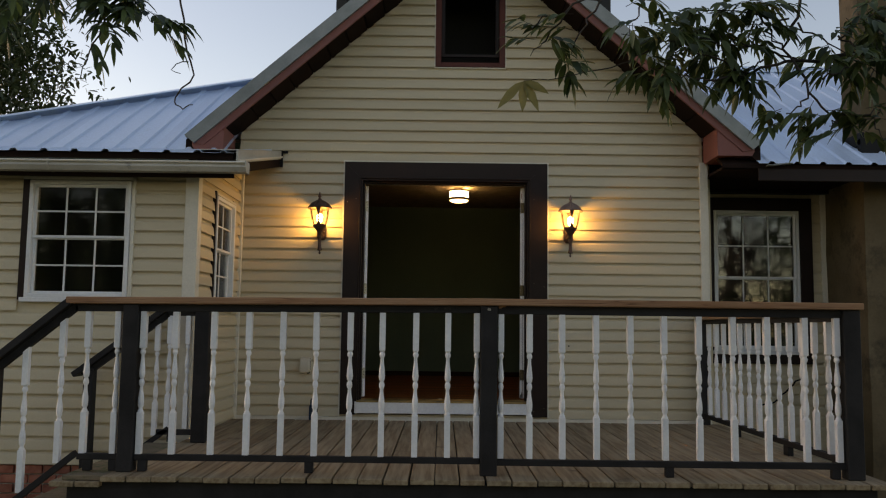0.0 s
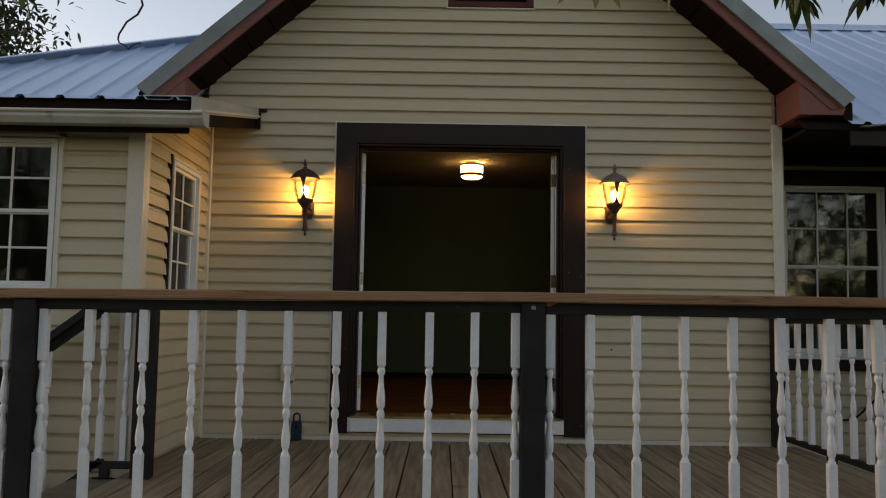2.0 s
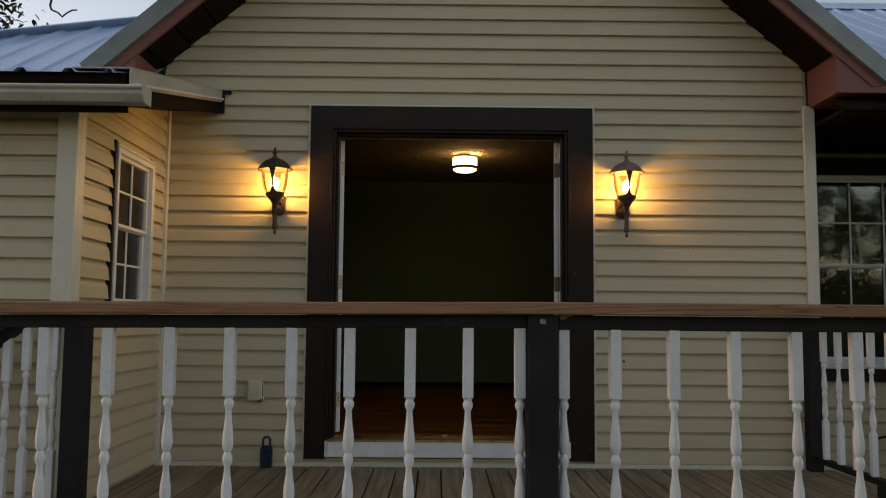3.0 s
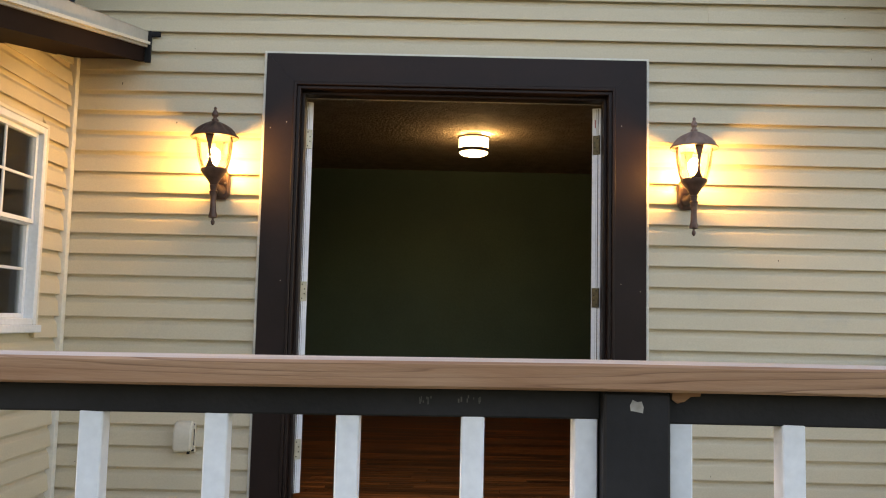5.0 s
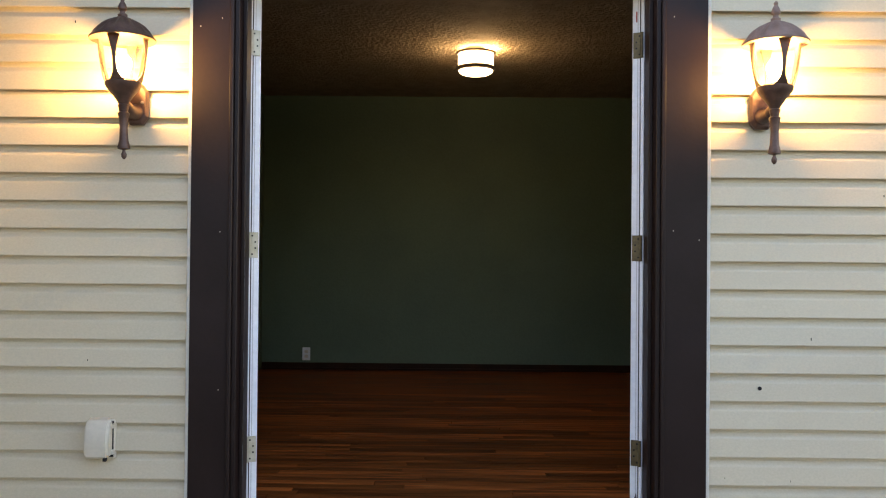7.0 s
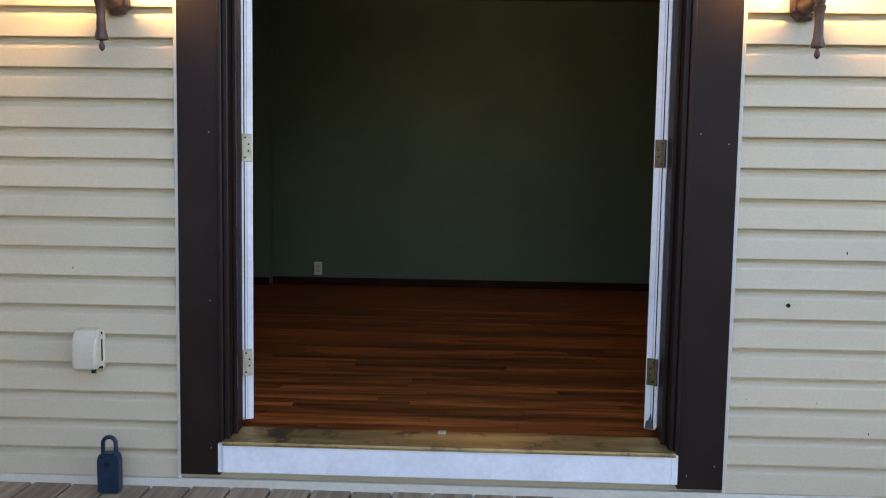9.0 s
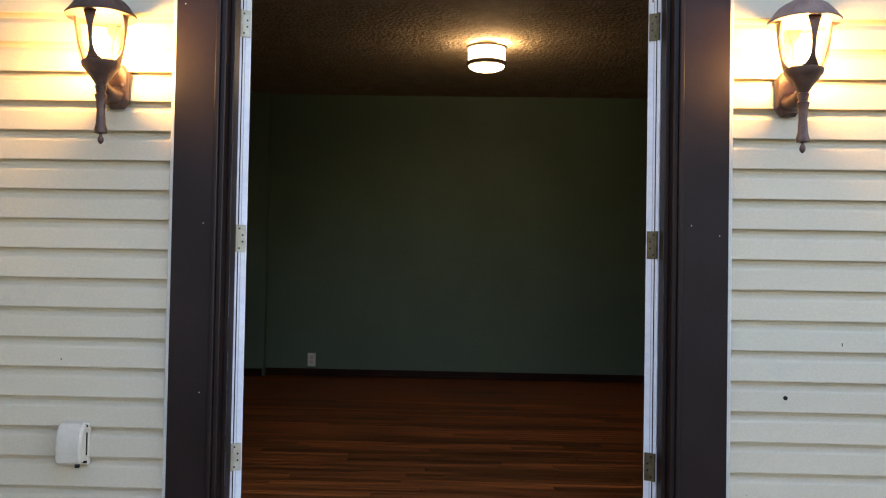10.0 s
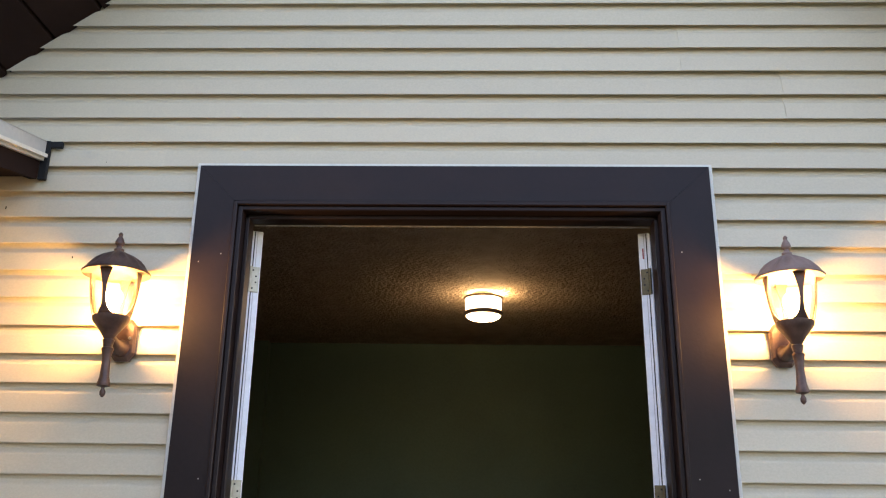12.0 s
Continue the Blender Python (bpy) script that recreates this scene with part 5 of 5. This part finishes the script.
part("bough", tube(wave([(4.38, -4.63, 2.4), (3.6, -3.8, 2.85), (2.81, -3.12, 2.62)], rt, 0.03, 3), 0.05, 0.016, 8), M_BARK, pecan, smooth=True)
part("bough", tube(wave([(4.2, -4.4, 3.7), (3.0, -3.8, 3.6), (1.97, -3.32, 2.95)], rt, 0.03, 3), 0.05, 0.015, 8), M_BARK, pecan, smooth=True)
part("bough", tube(wave([(4.1, -4.3, 4.15), (2.6, -3.9, 3.6), (1.3, -3.62, 2.92)], rt, 0.03, 3), 0.05, 0.013, 8), M_BARK, pecan, smooth=True)
leafy_limb(pecan, rt, [(2.81, -3.12, 2.6), (2.46, -3.12, 2.47), (1.95, -3.22, 2.37), (1.64, -3.32, 2.25), (1.36, -3.42, 2.19)],
           [[(1.64, -3.32, 2.26), (1.34, -3.42, 2.33), (1.05, -3.52, 2.42), (0.9, -3.52, 2.4)], [(1.36, -3.42, 2.2), (1.19, -3.42, 2.22), (1.05, -3.52, 2.22)],
            [(1.95, -3.22, 2.38), (1.58, -3.22, 2.5), (1.28, -3.22, 2.56)], [(2.2, -3.2, 2.5), (2.3, -3.25, 2.62), (2.45, -3.3, 2.66)], [(1.8, -3.2, 2.45), (1.5, -3.3, 2.42), (1.2, -3.4, 2.45)], [(1.9, -3.25, 2.6), (1.6, -3.3, 2.62), (1.25, -3.35, 2.6)], [(1.75, -3.25, 2.36), (1.68, -3.3, 2.3), (1.6, -3.3, 2.26)]], 11)
leafy_limb(pecan, rt, [(1.97, -3.32, 2.94), (1.92, -3.32, 2.58), (1.83, -3.32, 2.4), (1.92, -3.42, 2.13), (2.1, -3.42, 2.01), (2.36, -3.42, 2.04)],
           [[(1.92, -3.42, 2.13), (1.86, -3.42, 2.05), (1.76, -3.52, 1.98)], [(2.1, -3.42, 2.02), (2.07, -3.42, 1.98), (1.98, -3.52, 1.92)],
            [(2.3, -3.42, 2.04), (2.27, -3.42, 1.97), (2.3, -3.45, 1.86)], [(2.0, -3.42, 2.2), (2.12, -3.42, 2.27), (2.22, -3.44, 2.3)], [(2.1, -3.4, 2.45), (2.2, -3.4, 2.36), (2.32, -3.42, 2.22)]], 5, 0.010, 0.004)
leafy_limb(pecan, rt, [(2.5, -3.2, 3.1), (1.92, -3.32, 2.75), (1.7, -3.32, 2.64)],
           [[(1.83, -3.32, 2.4), (1.76, -3.32, 2.52), (1.67, -3.32, 2.64)], [(1.92, -3.32, 2.55), (2.13, -3.22, 2.47), (2.32, -3.22, 2.35)], [(2.4, -3.2, 3.0), (2.5, -3.2, 2.7), (2.45, -3.3, 2.45)]], 9, 0.010, 0.004)
leafy_limb(pecan, rt, [(1.3, -3.62, 2.91), (0.94, -3.62, 2.63), (0.63, -3.62, 2.52), (0.44, -3.62, 2.40)],
           [[(0.63, -3.62, 2.52), (0.49, -3.62, 2.32), (0.41, -3.62, 2.24)], [(0.77, -3.62, 2.54), (0.66, -3.62, 2.36), (0.62, -3.62, 2.25)],
            [(1.02, -3.62, 2.63), (0.97, -3.62, 2.48), (0.91, -3.62, 2.42)]], 4, 0.009, 0.004)
part("twig", tube(wave([(1.05, -3.50, 2.32), (0.9, -3.52, 2.24), (0.66, -3.55, 2.17), (0.38, -3.58, 2.12)], rt, 0.012, 4), 0.004, 0.002, 6), M_TWIG, pecan, smooth=True)
yv, yf = [], []
for dx, dz, ln in ((-0.75, -0.72, 0.19), (-0.05, -1.0, 0.15), (0.45, -0.85, 0.165), (0.85, -0.35, 0.14)):
    leaf_verts(Vector((0.38, -3.58, 2.12)), Vector((dx, -0.1, dz)), Vector((0.1, -1.0, 0.25)), ln, 0.050, 0.12, yv, yf)
tagged(put("yellow_leaves", mesh_of("yellow_leaves", [tuple(v) for v in yv], yf, M_LEAFY, True), pecan), kind="stuff")

# limb of a second tree over the wing
pec2 = empty("pecan_tree", "pecan tree with thin bare twig hanging above the wing roof", "tree", "trees round the house")
part("trunk", tube(wave([(-6.6, -3.6, -0.85), (-6.5, -3.4, 1.5), (-6.2, -3.0, 3.2), (-5.6, -2.4, 4.6)], rt, 0.03, 3), 0.22, 0.08, 12), M_BARK, pec2, smooth=True)
part("bough", tube(wave([(-5.9, -2.7, 4.0), (-4.4, -1.8, 4.6), (-3.24, -1.32, 4.26)], rt, 0.04, 3), 0.06, 0.018, 8), M_BARK, pec2, smooth=True)
part("bough", tube(wave([(-5.6, -2.4, 4.6), (-3.6, -1.5, 5.0), (-2.02, -1.12, 4.37)], rt, 0.04, 3), 0.05, 0.012, 8), M_BARK, pec2, smooth=True)
part("twig", tube(wave([(-2.13, -1.12, 4.37), (-2.24, -1.12, 3.65), (-2.17, -1.12, 3.2), (-2.08, -1.12, 2.89), (-2.21, -1.12, 2.72), (-2.22, -1.12, 2.64), (-2.16, -1.12, 2.60), (-2.08, -1.12, 2.64)], rt, 0.015, 3), 0.010, 0.004, 6), M_TWIG, pec2, smooth=True)
part("twig", tube(wave([(-2.13, -1.12, 3.0), (-2.23, -1.12, 2.98), (-2.27, -1.12, 2.93), (-2.19, -1.12, 2.90)], rt, 0.008, 2), 0.005, 0.003, 5), M_TWIG, pec2)
leafy_limb(pec2, rt, [(-3.44, -1.32, 4.26), (-2.92, -1.32, 3.65), (-2.75, -1.32, 3.3), (-2.83, -1.32, 3.08), (-2.92, -1.32, 2.78)],
           [[(-2.92, -1.32, 3.65), (-2.57, -1.32, 3.43), (-2.34, -1.32, 3.30)], [(-2.92, -1.32, 3.65), (-2.66, -1.32, 3.32), (-2.84, -1.32, 3.14)],
            [(-3.18, -1.32, 3.82), (-3.23, -1.32, 3.55), (-3.44, -1.32, 3.4)], [(-2.53, -1.32, 3.65), (-2.44, -1.32, 3.36), (-2.38, -1.32, 3.26)],
            [(-3.40, -1.32, 4.1), (-3.50, -1.3, 3.7), (-3.65, -1.3, 3.4)]], 8, 0.014, 0.004, 0.16, spread=0.2)


def tree(x, y, base, height, radius, seed, label, clumps=46, per=70, leaf=0.16, low=0.32, mat=M_FAR):
    """A tapered trunk with limbs and a crown of many small leaves in uneven clumps."""
    r = random.Random(seed)
    t = empty("tree", label, "tree", "trees round the house")
    top = Vector((x + r.uniform(-0.4, 0.4), y + r.uniform(-0.4, 0.4), base + height * 0.85))
    trunk = wave([(x, y, base), (x + r.uniform(-0.2, 0.2), y, base + height * 0.35), tuple(top)], r, 0.12, 4)
    part("trunk", tube(trunk, height * 0.028, 0.03, 10), M_BARK, t, smooth=True)
    verts, faces = [], []
    for i in range(clumps):
        zf = r.uniform(low, 1.0)
        rr = radius * math.sqrt(r.uniform(0.02, 1)) * (1 - 0.55 * max(0, zf - 0.6) / 0.4)
        an = r.uniform(0, 2 * math.pi)
        c = Vector((x + rr * math.cos(an), y + rr * math.sin(an), base + height * zf))
        if i % 3 == 0:
            part("limb", tube(wave([trunk[min(len(trunk) - 1, 3 + i % 5)], tuple(c)], r, 0.10, 4), 0.05, 0.012, 6), M_BARK, t)
        cr = radius * r.uniform(0.16, 0.34)
        for k in range(per):
            p = c + Vector((r.gauss(0, 1), r.gauss(0, 1), r.gauss(0, 0.8))) * cr * 0.6
            leaf_verts(p, Vector((r.uniform(-1, 1), r.uniform(-1, 1), r.uniform(-1, 0.4))), Vector((r.uniform(-1, 1), r.uniform(-1, 1), 1)), leaf * r.uniform(0.7, 1.3), leaf * 0.42, 0.2, verts, faces)
    lv = put("crown", mesh_of("crown", [tuple(v) for v in verts], faces, mat, True), t)
    tagged(lv, kind="stuff")
    return t


tree(-8.9, 6.4, -0.8, 8.8, 2.5, 41, "tall leafy tree behind the wing roof against the sky", 190, 150, 0.14)
# trees across the lawn, out of view: mirrored in panes, screening low sky
FAR_LABEL = "dense leafy tree out of view, for reflections and a screened horizon"
lawn_trees = [tree(-7.6, -12.0, -0.8, 6.4, 2.6, 43, FAR_LABEL, 95, 48, 0.22, 0.06, M_LEAF), tree(7.2, -10.8, -0.8, 5.6, 2.5, 45, FAR_LABEL, 100, 46, 0.22, 0.06, M_LEAF)]
# unseen copies, added to block low light from in front of the house
for k, (tx, ty, turn) in enumerate(((-3.9, -16.5, 200), (13.5, -16.5, 120), (-9.6, -19.5, 300), (4.9, -17.5, 75))):
    bx, by = ((-7.6, -12.0), (7.2, -10.8))[k % 2]
    copy_thing(lawn_trees[k % 2], pose(tx, ty, 0, 0, 0, turn) @ pose(-bx, -by, 0))

# ---- pieces: deck boards and floor strips ----
rnd = random.Random(31)
DBM = []
for i in range(4):
    bm = box(-0.0675, 0.0675, -2.995, -0.004, -0.030, 0.0, 0.003)
    me = bpy.data.meshes.new("deck_board")
    bm.to_mesh(me)
    bm.free()
    me.materials.append(M_DECK)
    DBM.append(me)
for i in range(31):
    b = put("deck_board", DBM[i % 4], deck)
    b.matrix_basis = pose(-1.862 + i * 0.1445, rnd.uniform(-0.012, 0.008), rnd.uniform(-0.0025, 0.0), 0, rnd.uniform(-0.25, 0.25), rnd.uniform(-0.06, 0.06))
for i in range(2):
    b = put("deck_board", DBM[i], deck)
    b.matrix_basis = pose(-2.152 + 0.1445 * i, 0.0, -0.034)

bm = box(-2.3, 2.28, 0.116, BY, FZ - 0.06, FZ - 0.020)
floor = part("floor", bm, M_BASE, None)
tagged(floor, "glossy reddish brown oak strip floor", "floor", kind="structure")
SW = 0.057
rest_v, rest_f = [], []


def strip_verts(x0, x1, y0, y1):
    g = 0.0007
    return [(x0 + g, y0 + g, FZ - 0.019), (x1 - g, y0 + g, FZ - 0.019), (x1 - g, y1 - g, FZ - 0.019), (x0 + g, y1 - g, FZ - 0.019),
            (x0 + 2 * g, y0 + 2 * g, FZ), (x1 - 2 * g, y0 + 2 * g, FZ), (x1 - 2 * g, y1 - 2 * g, FZ), (x0 + 2 * g, y1 - 2 * g, FZ)]


SF = [(4, 5, 6, 7), (0, 1, 5, 4), (1, 2, 6, 5), (2, 3, 7, 6), (3, 0, 4, 7)]
y = 0.116
while y < BY - 0.03:
    x = -2.3
    while x < 2.2:
        w = min(rnd.uniform(0.7, 1.7) * (rnd.uniform(0.2, 1) if x < -2.2 else 1), 2.28 - x)
        v = strip_verts(x, x + w, y, y + SW)
        if y < 3.0:
            put("floor_strip", mesh_of("floor_strip", v, SF, M_FLOOR), floor)
        else:
            k = len(rest_v)
            rest_v += v
            rest_f += [tuple(q + k for q in f) for f in SF]
        x += w
    y += SW
o = put("floor_strips", mesh_of("floor_strips", rest_v, rest_f, M_FLOOR), floor)
tagged(o, kind="stuff")
